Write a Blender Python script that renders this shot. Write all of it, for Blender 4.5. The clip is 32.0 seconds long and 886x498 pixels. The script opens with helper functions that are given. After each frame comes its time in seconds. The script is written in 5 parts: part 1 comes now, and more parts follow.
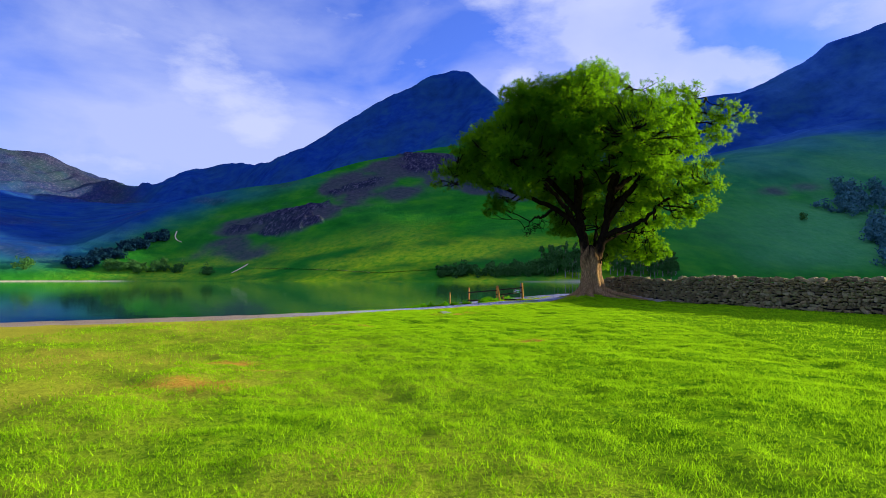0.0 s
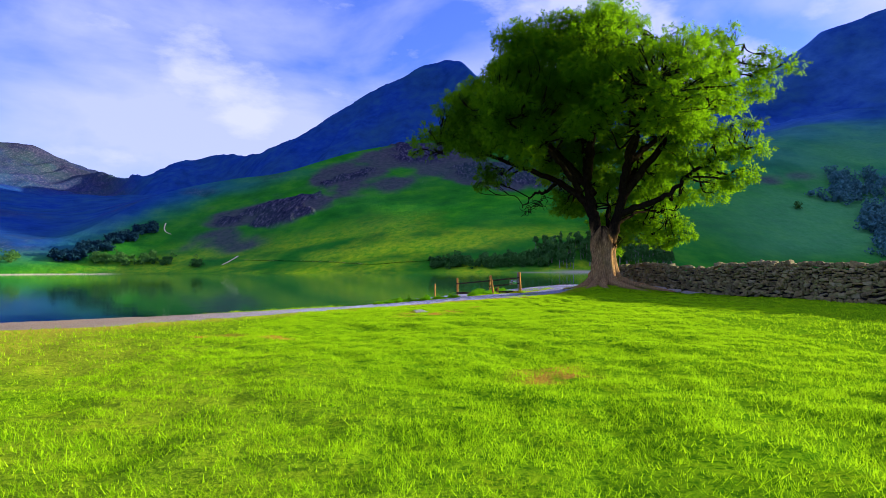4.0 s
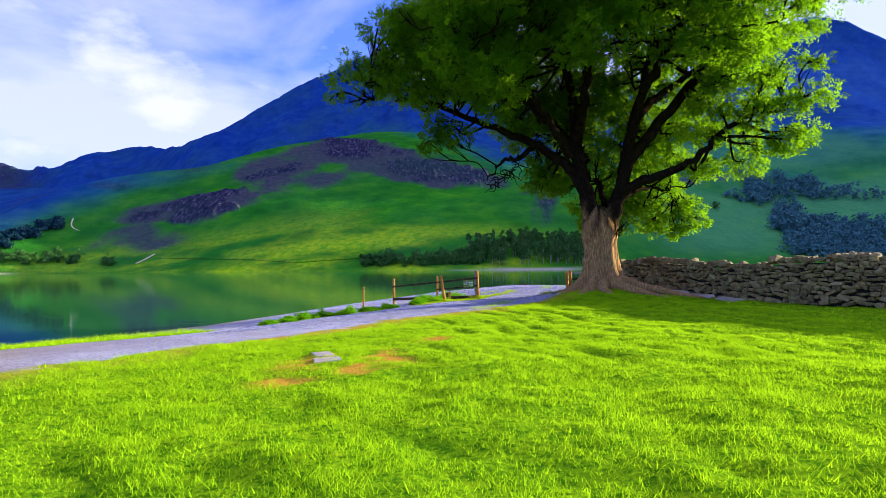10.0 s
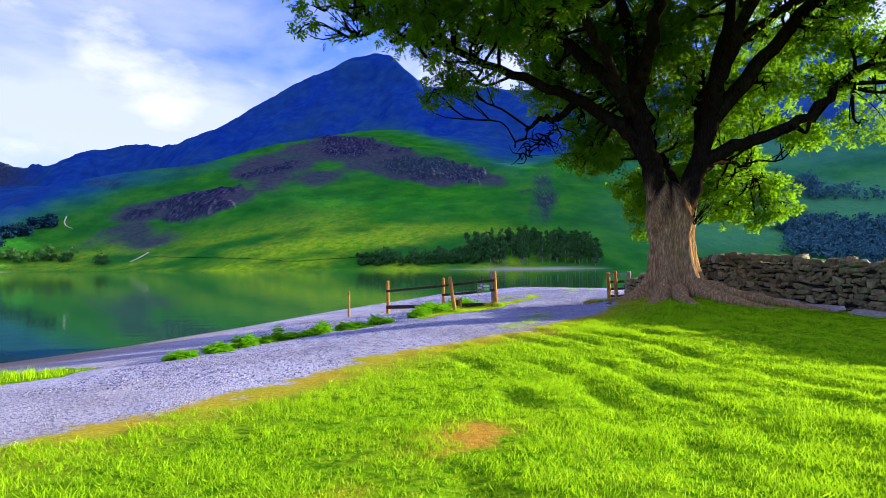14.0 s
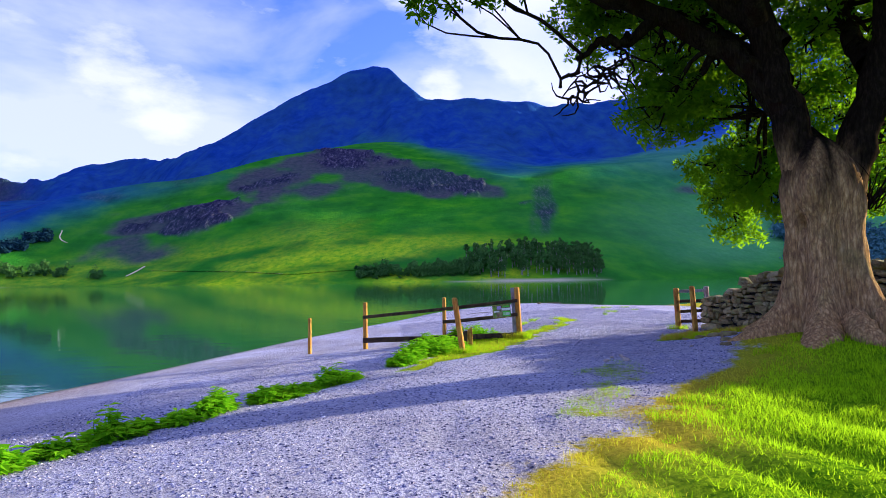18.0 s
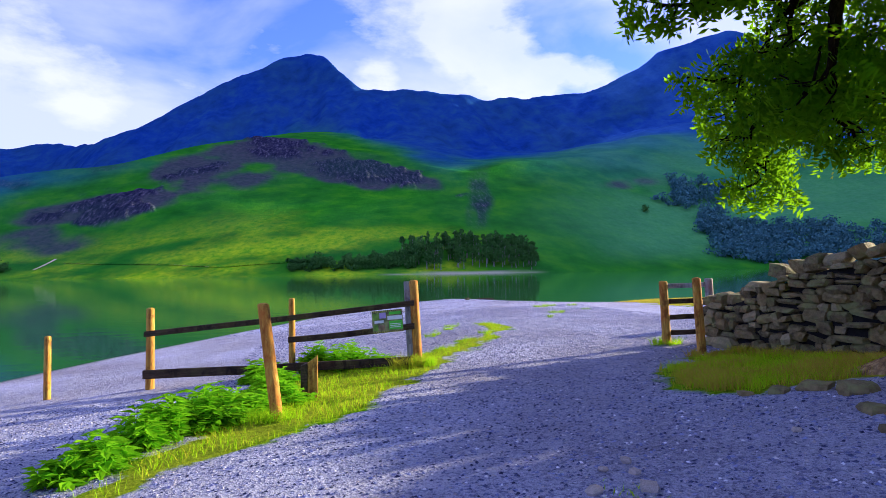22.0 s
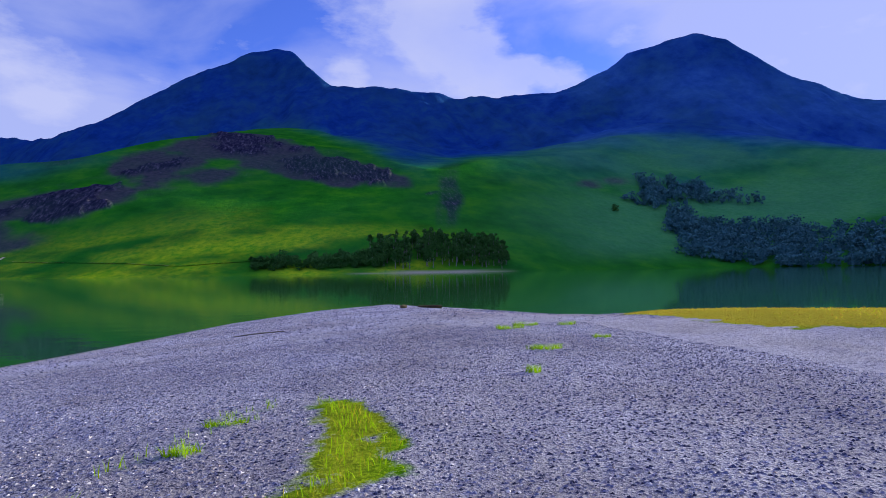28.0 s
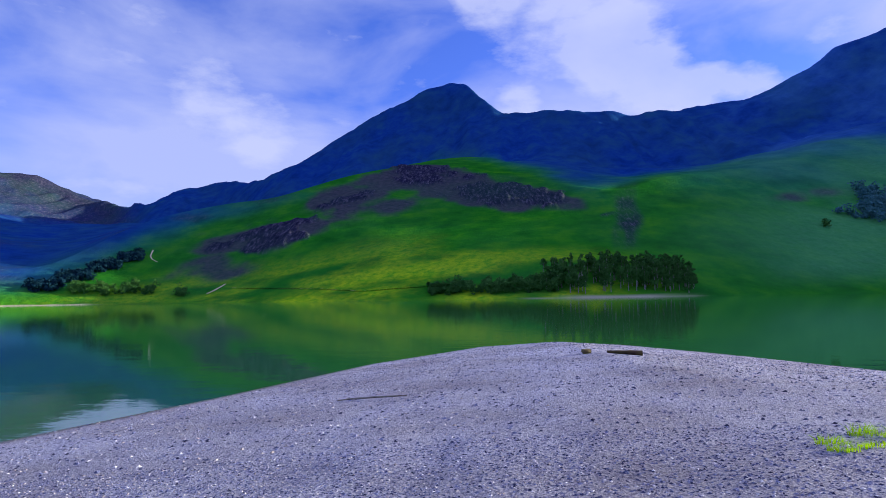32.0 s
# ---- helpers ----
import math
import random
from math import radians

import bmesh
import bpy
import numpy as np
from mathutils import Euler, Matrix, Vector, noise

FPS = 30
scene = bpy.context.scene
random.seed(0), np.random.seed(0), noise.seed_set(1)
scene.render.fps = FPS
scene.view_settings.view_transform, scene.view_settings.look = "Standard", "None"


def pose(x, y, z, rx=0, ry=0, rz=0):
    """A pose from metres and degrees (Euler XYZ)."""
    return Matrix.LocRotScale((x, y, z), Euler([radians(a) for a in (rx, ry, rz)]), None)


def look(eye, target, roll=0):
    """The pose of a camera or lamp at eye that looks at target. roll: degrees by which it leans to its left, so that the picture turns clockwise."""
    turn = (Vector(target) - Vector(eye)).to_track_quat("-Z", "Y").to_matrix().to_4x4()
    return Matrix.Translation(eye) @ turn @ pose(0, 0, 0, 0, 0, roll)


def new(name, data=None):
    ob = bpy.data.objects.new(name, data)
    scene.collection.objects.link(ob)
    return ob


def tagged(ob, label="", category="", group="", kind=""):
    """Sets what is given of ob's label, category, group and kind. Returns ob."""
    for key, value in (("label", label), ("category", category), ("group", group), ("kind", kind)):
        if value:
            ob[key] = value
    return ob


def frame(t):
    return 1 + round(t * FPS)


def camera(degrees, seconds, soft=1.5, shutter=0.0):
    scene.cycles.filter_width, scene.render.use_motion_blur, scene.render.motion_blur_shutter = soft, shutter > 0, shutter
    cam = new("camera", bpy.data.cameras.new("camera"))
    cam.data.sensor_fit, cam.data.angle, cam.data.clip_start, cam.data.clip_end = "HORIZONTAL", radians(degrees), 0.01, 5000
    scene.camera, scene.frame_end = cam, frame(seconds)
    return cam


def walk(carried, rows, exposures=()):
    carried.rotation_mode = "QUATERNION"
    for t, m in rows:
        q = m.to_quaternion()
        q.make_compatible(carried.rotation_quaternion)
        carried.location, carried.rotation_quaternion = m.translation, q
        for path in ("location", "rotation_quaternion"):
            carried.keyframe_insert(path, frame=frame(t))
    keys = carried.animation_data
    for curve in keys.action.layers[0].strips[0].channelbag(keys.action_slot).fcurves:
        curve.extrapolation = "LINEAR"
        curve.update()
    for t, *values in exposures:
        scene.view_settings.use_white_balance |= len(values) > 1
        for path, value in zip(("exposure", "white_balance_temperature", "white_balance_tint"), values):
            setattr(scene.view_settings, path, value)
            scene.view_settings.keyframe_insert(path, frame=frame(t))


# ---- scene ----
cam = camera(73.4, 32.0, 0.5)
PATH = [
    (0, (-3.94, -44.561, 2.277), (-4.03, -42.565, 2.378), -0.0),
    (0.5, (-3.861, -43.757, 2.256), (-3.969, -41.762, 2.346), -0.1),
    (1, (-3.786, -42.92, 2.234), (-3.914, -40.926, 2.31), -0.0),
    (1.5, (-3.729, -42.07, 2.211), (-3.866, -40.076, 2.282), -0.1),
    (2, (-3.684, -41.169, 2.236), (-3.817, -39.175, 2.306), -0.1),
    (2.5, (-3.6, -40.308, 2.179), (-3.718, -38.312, 2.251), -0.1),
    (3, (-3.576, -39.459, 2.19), (-3.682, -37.464, 2.262), -0.1),
    (3.5, (-3.554, -38.623, 2.159), (-3.639, -36.626, 2.231), -0.2),
    (5.5, (-3.929, -35.711, 2.109), (-3.982, -33.713, 2.178), -0.3),
    (6, (-3.982, -34.885, 2.143), (-4.033, -32.887, 2.21), -0.2),
    (6.5, (-4.036, -33.992, 2.186), (-4.078, -31.994, 2.252), -0.3),
    (7, (-4.065, -33.102, 2.161), (-4.099, -31.103, 2.225), -0.2),
    (7.5, (-4.115, -32.28, 2.151), (-4.145, -30.281, 2.212), -0.3),
    (8, (-4.095, -31.39, 2.125), (-4.123, -29.391, 2.186), -0.3),
    (8.5, (-4.054, -30.52, 2.15), (-4.068, -28.521, 2.211), -0.3),
    (9, (-4.011, -29.7, 2.102), (-3.982, -27.701, 2.165), -0.3),
    (9.5, (-3.982, -28.89, 2.144), (-3.889, -26.893, 2.207), -0.4),
    (10, (-3.934, -28.081, 2.14), (-3.773, -26.088, 2.203), -0.5),
    (10.5, (-3.911, -27.228, 2.167), (-3.729, -25.238, 2.232), -0.6),
    (11, (-3.865, -26.447, 2.184), (-3.669, -24.458, 2.246), -0.6),
    (11.5, (-3.908, -25.658, 2.23), (-3.711, -23.668, 2.292), -0.6),
    (12, (-3.913, -24.867, 2.173), (-3.72, -22.877, 2.232), -0.5),
    (12.5, (-3.927, -24.083, 2.201), (-3.738, -22.093, 2.262), -0.5),
    (13, (-3.907, -23.336, 2.18), (-3.741, -21.344, 2.242), -0.5),
    (13.5, (-3.866, -22.623, 2.146), (-3.7, -20.631, 2.206), -0.4),
    (15.5, (-3.757, -19.474, 2.178), (-3.576, -17.483, 2.249), -0.6),
    (16, (-3.77, -18.723, 2.225), (-3.605, -16.732, 2.31), -0.7),
    (16.5, (-3.722, -17.936, 2.22), (-3.571, -15.944, 2.321), -0.7),
    (17, (-3.623, -17.08, 2.2), (-3.478, -15.088, 2.307), -0.7),
    (17.5, (-3.412, -16.169, 2.219), (-3.262, -14.178, 2.322), -0.9),
    (18, (-3.294, -15.315, 2.222), (-3.122, -13.325, 2.323), -0.8),
    (18.5, (-3.175, -14.548, 2.238), (-2.982, -12.56, 2.336), -0.9),
    (19, (-2.991, -13.711, 2.274), (-2.786, -11.724, 2.37), -0.9),
    (19.5, (-2.747, -12.995, 2.307), (-2.519, -11.01, 2.403), -0.9),
    (20, (-2.475, -12.334, 2.294), (-2.203, -10.355, 2.388), -0.9),
    (20.5, (-2.223, -11.584, 2.231), (-1.903, -9.612, 2.318), -0.9),
    (21, (-1.917, -10.79, 2.193), (-1.572, -8.822, 2.274), -1.0),
    (21.5, (-1.665, -10.029, 2.154), (-1.304, -8.064, 2.232), -0.9),
    (22, (-1.373, -9.237, 2.126), (-0.992, -7.275, 2.2), -0.9),
    (22.5, (-1.125, -8.488, 2.1), (-0.693, -6.537, 2.17), -1.0),
    (23, (-0.907, -7.773, 2.088), (-0.422, -5.834, 2.156), -1.0),
    (23.5, (-0.688, -7.039, 2.104), (-0.189, -5.104, 2.172), -1.0),
    (24, (-0.441, -6.287, 2.064), (0.064, -4.353, 2.131), -0.9),
    (24.5, (-0.176, -5.49, 2.078), (0.335, -3.558, 2.15), -0.9),
    (25, (0.131, -4.697, 2.017), (0.66, -2.769, 2.095), -0.9),
    (25.5, (0.463, -3.872, 2.03), (0.999, -1.947, 2.107), -0.9),
    (27.5, (1.772, -0.776, 1.922), (2.3, 1.151, 1.994), -0.9),
    (28, (2.022, -0.068, 1.929), (2.498, 1.873, 1.999), -0.9),
    (28.5, (2.214, 0.622, 1.948), (2.64, 2.575, 2.018), -0.9),
    (29, (2.335, 1.27, 1.963), (2.676, 3.239, 2.033), -1.0),
    (29.5, (2.476, 1.905, 2.036), (2.727, 3.887, 2.121), -1.0),
    (30, (2.548, 2.59, 2.086), (2.719, 4.579, 2.2), -1.0),
    (30.5, (2.631, 3.28, 2.094), (2.725, 5.275, 2.215), -1.0),
    (31, (2.689, 3.981, 2.099), (2.657, 5.976, 2.242), -0.9),
    (31.5, (2.75, 4.609, 2.078), (2.679, 6.602, 2.23), -1.0),
    (32, (2.794, 5.194, 2.077), (2.696, 7.185, 2.238), -0.9),
]
EXPOSURES = [(0, 1.03, 6050, 5), (3, 1.20, 6100, 8), (6, 1.44, 6200, 12), (9, 1.62, 6150, 13), (16, 1.70, 6000, 14), (21, 1.62, 5950, 15), (25, 1.42, 5850, 14), (28, 0.82, 5900, 11), (30, 0.98, 5900, 10), (32, 0.95, 5900, 9)]
walk(cam, [(t, look(eye, target, roll)) for t, eye, target, roll in PATH], EXPOSURES)
# ---------------------------------------------------------------- light
# low evening sun from the right, blue sky with soft cloud
SUN_AZ, SUN_EL = 75.0, 12.0            # bearing clockwise from +y, elevation

world = bpy.data.worlds.new("world")
scene.world = world
world.use_nodes = True
wn, wl = world.node_tree.nodes, world.node_tree.links
wn.clear()
w_out = wn.new("ShaderNodeOutputWorld")
w_bg = wn.new("ShaderNodeBackground")
w_bg.inputs["Strength"].default_value = 0.064
w_sky = wn.new("ShaderNodeTexSky")
w_sky.sky_type = "NISHITA"
w_sky.sun_disc = False
w_sky.sun_elevation, w_sky.sun_rotation = radians(SUN_EL + 17), radians(SUN_AZ)
w_sky.air_density, w_sky.dust_density, w_sky.ozone_density = 1.0, 0.3, 4.0
w_co = wn.new("ShaderNodeTexCoord")
w_map = wn.new("ShaderNodeMapping")
w_map.inputs["Scale"].default_value = (1.0, 1.0, 2.3)
w_map.inputs["Location"].default_value = (0.35, 0.1, 0.0)
w_n1 = wn.new("ShaderNodeTexNoise")
w_n1.inputs["Scale"].default_value = 3.1
w_n1.inputs["Detail"].default_value = 7
w_n1.inputs["Roughness"].default_value = 0.52
w_n1.inputs["Distortion"].default_value = 0.35
w_ramp = wn.new("ShaderNodeValToRGB")
w_ramp.color_ramp.elements[0].position = 0.38
w_ramp.color_ramp.elements[1].position = 0.70
w_tint = wn.new("ShaderNodeMix")
w_tint.data_type, w_tint.blend_type = "RGBA", "MULTIPLY"
w_tint.inputs["Factor"].default_value = 1.0
w_tint.inputs["B"].default_value = (0.76, 0.82, 1.70, 1)
w_mix = wn.new("ShaderNodeMix")
w_mix.data_type = "RGBA"
w_mix.inputs["B"].default_value = (4.6, 4.8, 7.3, 1)
wl.new(w_co.outputs["Generated"], w_map.inputs["Vector"])
wl.new(w_map.outputs["Vector"], w_n1.inputs["Vector"])
# cloud banks: direction, size as a cosine, weight
w_sum = w_n1.outputs["Fac"]
for (bx, by, bz), wide, weight in (((0.225, 0.90, 0.375), 0.985, 0.06), ((-0.39, 0.865, 0.30), 0.975, 0.07),
                                   ((-0.51, 0.845, 0.17), 0.985, 0.12), ((-0.06, 0.90, 0.43), 0.985, -0.03), ((0.50, 0.80, 0.33), 0.985, -0.06), ((0.74, 0.60, 0.28), 0.86, 0.30)):
    w_dot = wn.new("ShaderNodeVectorMath")
    w_dot.operation = "DOT_PRODUCT"
    wl.new(w_co.outputs["Generated"], w_dot.inputs[0])
    w_dot.inputs[1].default_value = Vector((bx, by, bz)).normalized()
    w_mr = wn.new("ShaderNodeMapRange")
    w_mr.interpolation_type = "SMOOTHSTEP"
    w_mr.inputs["From Min"].default_value, w_mr.inputs["From Max"].default_value = wide, 1.0
    w_mr.inputs["To Max"].default_value = weight
    wl.new(w_dot.outputs["Value"], w_mr.inputs["Value"])
    w_add = wn.new("ShaderNodeMath")
    wl.new(w_sum, w_add.inputs[0])
    wl.new(w_mr.outputs["Result"], w_add.inputs[1])
    w_sum = w_add.outputs[0]
# extra bright cloud added overhead, out of view, to fill the shade
w_sep = wn.new("ShaderNodeSeparateXYZ")
wl.new(w_co.outputs["Generated"], w_sep.inputs[0])
w_top = wn.new("ShaderNodeMapRange")
w_top.interpolation_type = "SMOOTHSTEP"
w_top.inputs["From Min"].default_value, w_top.inputs["From Max"].default_value, w_top.inputs["To Max"].default_value = 0.45, 0.8, 0.30
wl.new(w_sep.outputs["Z"], w_top.inputs["Value"])
w_add = wn.new("ShaderNodeMath")
wl.new(w_sum, w_add.inputs[0])
wl.new(w_top.outputs["Result"], w_add.inputs[1])
w_sum = w_add.outputs[0]
wl.new(w_sum, w_ramp.inputs["Fac"])
wl.new(w_sky.outputs["Color"], w_tint.inputs["A"])
w_soft = wn.new("ShaderNodeMath")
w_soft.operation = "MULTIPLY"
w_soft.inputs[1].default_value = 0.8
wl.new(w_ramp.outputs["Color"], w_soft.inputs[0])
wl.new(w_soft.outputs[0], w_mix.inputs["Factor"])
wl.new(w_tint.outputs["Result"], w_mix.inputs["A"])
# heaped clouds with crisp edges: direction, size as a cosine
w_n2 = wn.new("ShaderNodeTexNoise")
w_n2.inputs["Scale"].default_value = 8.0
w_n2.inputs["Detail"].default_value = 8
w_n2.inputs["Roughness"].default_value = 0.6
wl.new(w_map.outputs["Vector"], w_n2.inputs["Vector"])
w_heap = w_n2.outputs["Fac"]
for (bx, by, bz), wide in (((0.16, 0.90, 0.42), 0.991), ((0.245, 0.901, 0.36), 0.9945), ((0.305, 0.904, 0.30), 0.9965), ((0.36, 0.88, 0.305), 0.9988), ((0.415, 0.86, 0.295), 0.9988),
                           ((0.077, 0.949, 0.307), 0.9988), ((-0.394, 0.863, 0.315), 0.9975), ((-0.325, 0.91, 0.262), 0.997), ((0.03, 0.896, 0.45), 0.998)):
    w_dot = wn.new("ShaderNodeVectorMath")
    w_dot.operation = "DOT_PRODUCT"
    wl.new(w_co.outputs["Generated"], w_dot.inputs[0])
    w_dot.inputs[1].default_value = Vector((bx, by, bz)).normalized()
    w_mr = wn.new("ShaderNodeMapRange")
    w_mr.interpolation_type = "SMOOTHSTEP"
    w_mr.inputs["From Min"].default_value, w_mr.inputs["From Max"].default_value = wide, 1.0
    w_mr.inputs["To Max"].default_value = 0.30
    wl.new(w_dot.outputs["Value"], w_mr.inputs["Value"])
    w_add = wn.new("ShaderNodeMath")
    wl.new(w_heap, w_add.inputs[0])
    wl.new(w_mr.outputs["Result"], w_add.inputs[1])
    w_heap = w_add.outputs[0]
w_ramp2 = wn.new("ShaderNodeValToRGB")
w_ramp2.color_ramp.elements[0].position = 0.61
w_ramp2.color_ramp.elements[1].position = 0.84
w_ramp2.color_ramp.elements[1].color = (0.60, 0.60, 0.60, 1)
wl.new(w_heap, w_ramp2.inputs["Fac"])
w_mix2 = wn.new("ShaderNodeMix")
w_mix2.data_type = "RGBA"
w_mix2.inputs["B"].default_value = (5.7, 5.7, 7.6, 1)
wl.new(w_ramp2.outputs["Color"], w_mix2.inputs["Factor"])
wl.new(w_mix.outputs["Result"], w_mix2.inputs["A"])
wl.new(w_mix2.outputs["Result"], w_bg.inputs["Color"])
wl.new(w_bg.outputs["Background"], w_out.inputs["Surface"])

sun_data = bpy.data.lights.new("sun", "SUN")
sun_data.energy, sun_data.angle, sun_data.color = 4.7, radians(0.9), (1.0, 0.87, 0.55)
sun = new("sun", sun_data)
_sa, _se = radians(SUN_AZ), radians(SUN_EL)
sun.matrix_world = look((60 * math.sin(_sa), 60 * math.cos(_sa), 60 * math.tan(_se)), (0, 0, 0))

# ---------------------------------------------------------------- numbers and noise
rng = np.random.default_rng(7)


def vnoise(x, y, seed=0):
    """Smooth value noise, -1 to 1."""
    xi, yi = np.floor(x).astype(np.int64), np.floor(y).astype(np.int64)
    u, v = x - xi, y - yi
    u, v = u * u * (3 - 2 * u), v * v * (3 - 2 * v)

    def lattice(a, b):
        h = (a * 374761393 + b * 668265263 + seed * 1442695041) & 0x7FFFFFFF
        h = ((h ^ (h >> 13)) * 1274126177) & 0x7FFFFFFF
        h = h ^ (h >> 16)
        return (h & 0xFFFF) / 32767.5 - 1

    top = lattice(xi, yi) * (1 - u) + lattice(xi + 1, yi) * u
    low = lattice(xi, yi + 1) * (1 - u) + lattice(xi + 1, yi + 1) * u
    return top * (1 - v) + low * v


def fbm(x, y, octaves=5, seed=0, gain=0.5):
    total, size = 0.0, 1.0
    for k in range(octaves):
        total = total + size * vnoise(x * 2**k, y * 2**k, seed + 17 * k)
        size *= gain
    return total


def smooth(a, b, v):
    k = np.clip((v - a) / (b - a), 0, 1)
    return k * k * (3 - 2 * k)


# ---------------------------------------------------------------- materials
def mat(name, roughness=0.8, metallic=0.0, specular=0.3):
    m = bpy.data.materials.new(name)
    m.use_nodes = True
    b = m.node_tree.nodes["Principled BSDF"]
    b.inputs["Roughness"].default_value = roughness
    b.inputs["Metallic"].default_value = metallic
    b.inputs["Specular IOR Level"].default_value = specular
    return m, m.node_tree.nodes, m.node_tree.links, b


def ramp(nodes, links, source, stops, to=None):
    r = nodes.new("ShaderNodeValToRGB")
    while len(r.color_ramp.elements) < len(stops):
        r.color_ramp.elements.new(0.5)
    for e, (p, c) in zip(r.color_ramp.elements, stops):
        e.position, e.color = p, (*c, 1)
    links.new(source, r.inputs["Fac"])
    if to is not None:
        links.new(r.outputs["Color"], to)
    return r.outputs["Color"]


def tex(nodes, links, kind, scale, vector=None, detail=4, rough=0.55, stretch=None):
    n = nodes.new(kind)
    n.inputs["Scale"].default_value = scale
    if "Detail" in n.inputs:
        n.inputs["Detail"].default_value = detail
    if "Roughness" in n.inputs:
        n.inputs["Roughness"].default_value = rough
    if vector is None:
        vector = nodes.new("ShaderNodeTexCoord").outputs["Object"]
    if stretch:
        mp = nodes.new("ShaderNodeMapping")
        mp.inputs["Scale"].default_value = stretch
        links.new(vector, mp.inputs["Vector"])
        vector = mp.outputs["Vector"]
    links.new(vector, n.inputs["Vector"])
    return n


def mixc(nodes, links, fac, a, b, blend="MIX"):
    m = nodes.new("ShaderNodeMix")
    m.data_type, m.blend_type = "RGBA", blend
    for socket, value in (("Factor", fac), ("A", a), ("B", b)):
        if isinstance(value, (int, float)):
            m.inputs[socket].default_value = value
        elif isinstance(value, tuple):
            m.inputs[socket].default_value = (*value, 1)
        else:
            links.new(value, m.inputs[socket])
    return m.outputs["Result"]


def bump(nodes, links, b, height, strength, distance=0.02, before=None):
    n = nodes.new("ShaderNodeBump")
    n.inputs["Strength"].default_value = strength
    n.inputs["Distance"].default_value = distance
    links.new(height, n.inputs["Height"])
    if before is not None:
        links.new(before, n.inputs["Normal"])
    links.new(n.outputs["Normal"], b.inputs["Normal"])
    return n.outputs["Normal"]


def attr(nodes, name):
    a = nodes.new("ShaderNodeAttribute")
    a.attribute_name = name
    return a.outputs["Fac"]


def ground_material():
    """Turf, gravel and bare earth by the plan's masks."""
    m, n, l, b = mat("turf_and_gravel", 1.0, 0, 0.0)
    pos = n.new("ShaderNodeNewGeometry").outputs["Position"]
    big = tex(n, l, "ShaderNodeTexNoise", 0.35, pos, 5, 0.6)
    mid = tex(n, l, "ShaderNodeTexNoise", 2.2, pos, 5, 0.65)
    fine = tex(n, l, "ShaderNodeTexNoise", 26.0, pos, 4, 0.7)
    clump = tex(n, l, "ShaderNodeTexNoise", 12.0, pos, 5, 0.75)
    turf = ramp(n, l, mid.outputs["Fac"], [(0.28, (0.06, 0.20, 0.003)), (0.5, (0.16, 0.33, 0.004)), (0.72, (0.30, 0.42, 0.006))])
    turf2 = ramp(n, l, fine.outputs["Fac"], [(0.3, (0.06, 0.19, 0.003)), (0.7, (0.30, 0.46, 0.008))])
    turf = mixc(n, l, 0.45, turf, turf2)
    turf = mixc(n, l, ramp(n, l, clump.outputs["Fac"], [(0.40, (0.85, 0.85, 0.85)), (0.54, (0, 0, 0))]), turf, (0.03, 0.13, 0.003))
    straw = ramp(n, l, fine.outputs["Fac"], [(0.3, (0.28, 0.22, 0.02)), (0.7, (0.55, 0.45, 0.05))])
    turf = mixc(n, l, attr(n, "dry"), turf, straw)
    earth = ramp(n, l, fine.outputs["Fac"], [(0.3, (0.32, 0.15, 0.015)), (0.7, (0.62, 0.34, 0.05))])
    turf = mixc(n, l, attr(n, "earth"), turf, earth)
    cell = tex(n, l, "ShaderNodeTexVoronoi", 36.0, pos)
    cell2 = tex(n, l, "ShaderNodeTexVoronoi", 90.0, pos)
    sep = n.new("ShaderNodeSeparateColor")
    l.new(cell.outputs["Color"], sep.inputs["Color"])
    pebble = ramp(n, l, sep.outputs["Red"], [(0.0, (0.035, 0.036, 0.08)), (0.35, (0.08, 0.087, 0.19)), (0.68, (0.17, 0.18, 0.36)), (1.0, (0.62, 0.62, 0.78))])
    sep2 = n.new("ShaderNodeSeparateColor")
    l.new(cell2.outputs["Color"], sep2.inputs["Color"])
    grit = ramp(n, l, sep2.outputs["Green"], [(0.0, (0.03, 0.03, 0.08)), (0.6, (0.13, 0.14, 0.30)), (1.0, (0.62, 0.62, 0.80))])
    stone = mixc(n, l, 0.4, pebble, grit)
    stone = mixc(n, l, ramp(n, l, big.outputs["Fac"], [(0.35, (0.0, 0.0, 0.0)), (0.7, (0.55, 0.55, 0.55))]), stone, (0.15, 0.115, 0.11))
    # tan gravel far left: brown earth, and low sunlight put into its colour
    stone = mixc(n, l, attr(n, "sunlit_tan"), stone, ramp(n, l, fine.outputs["Fac"], [(0.3, (0.26, 0.17, 0.07)), (0.7, (0.48, 0.35, 0.17))]))
    g = attr(n, "gravel")
    wobble = n.new("ShaderNodeMath")
    wobble.operation = "MULTIPLY_ADD"
    l.new(mixc(n, l, 0.5, mid.outputs["Fac"], clump.outputs["Fac"]), wobble.inputs[0])
    wobble.inputs[1].default_value = 1.7
    wobble.inputs[2].default_value = -0.85
    add = n.new("ShaderNodeMath")
    l.new(g, add.inputs[0])
    l.new(wobble.outputs[0], add.inputs[1])
    edge = ramp(n, l, add.outputs[0], [(0.36, (0, 0, 0)), (0.64, (1, 1, 1))])
    colour = mixc(n, l, edge, turf, stone)
    wet = attr(n, "wet")
    colour = mixc(n, l, wet, colour, (0.07, 0.07, 0.06))
    l.new(colour, b.inputs["Base Color"])
    h = mixc(n, l, edge, fine.outputs["Fac"], cell.outputs["Distance"])
    bump(n, l, b, h, 1.0, 0.03)
    return m


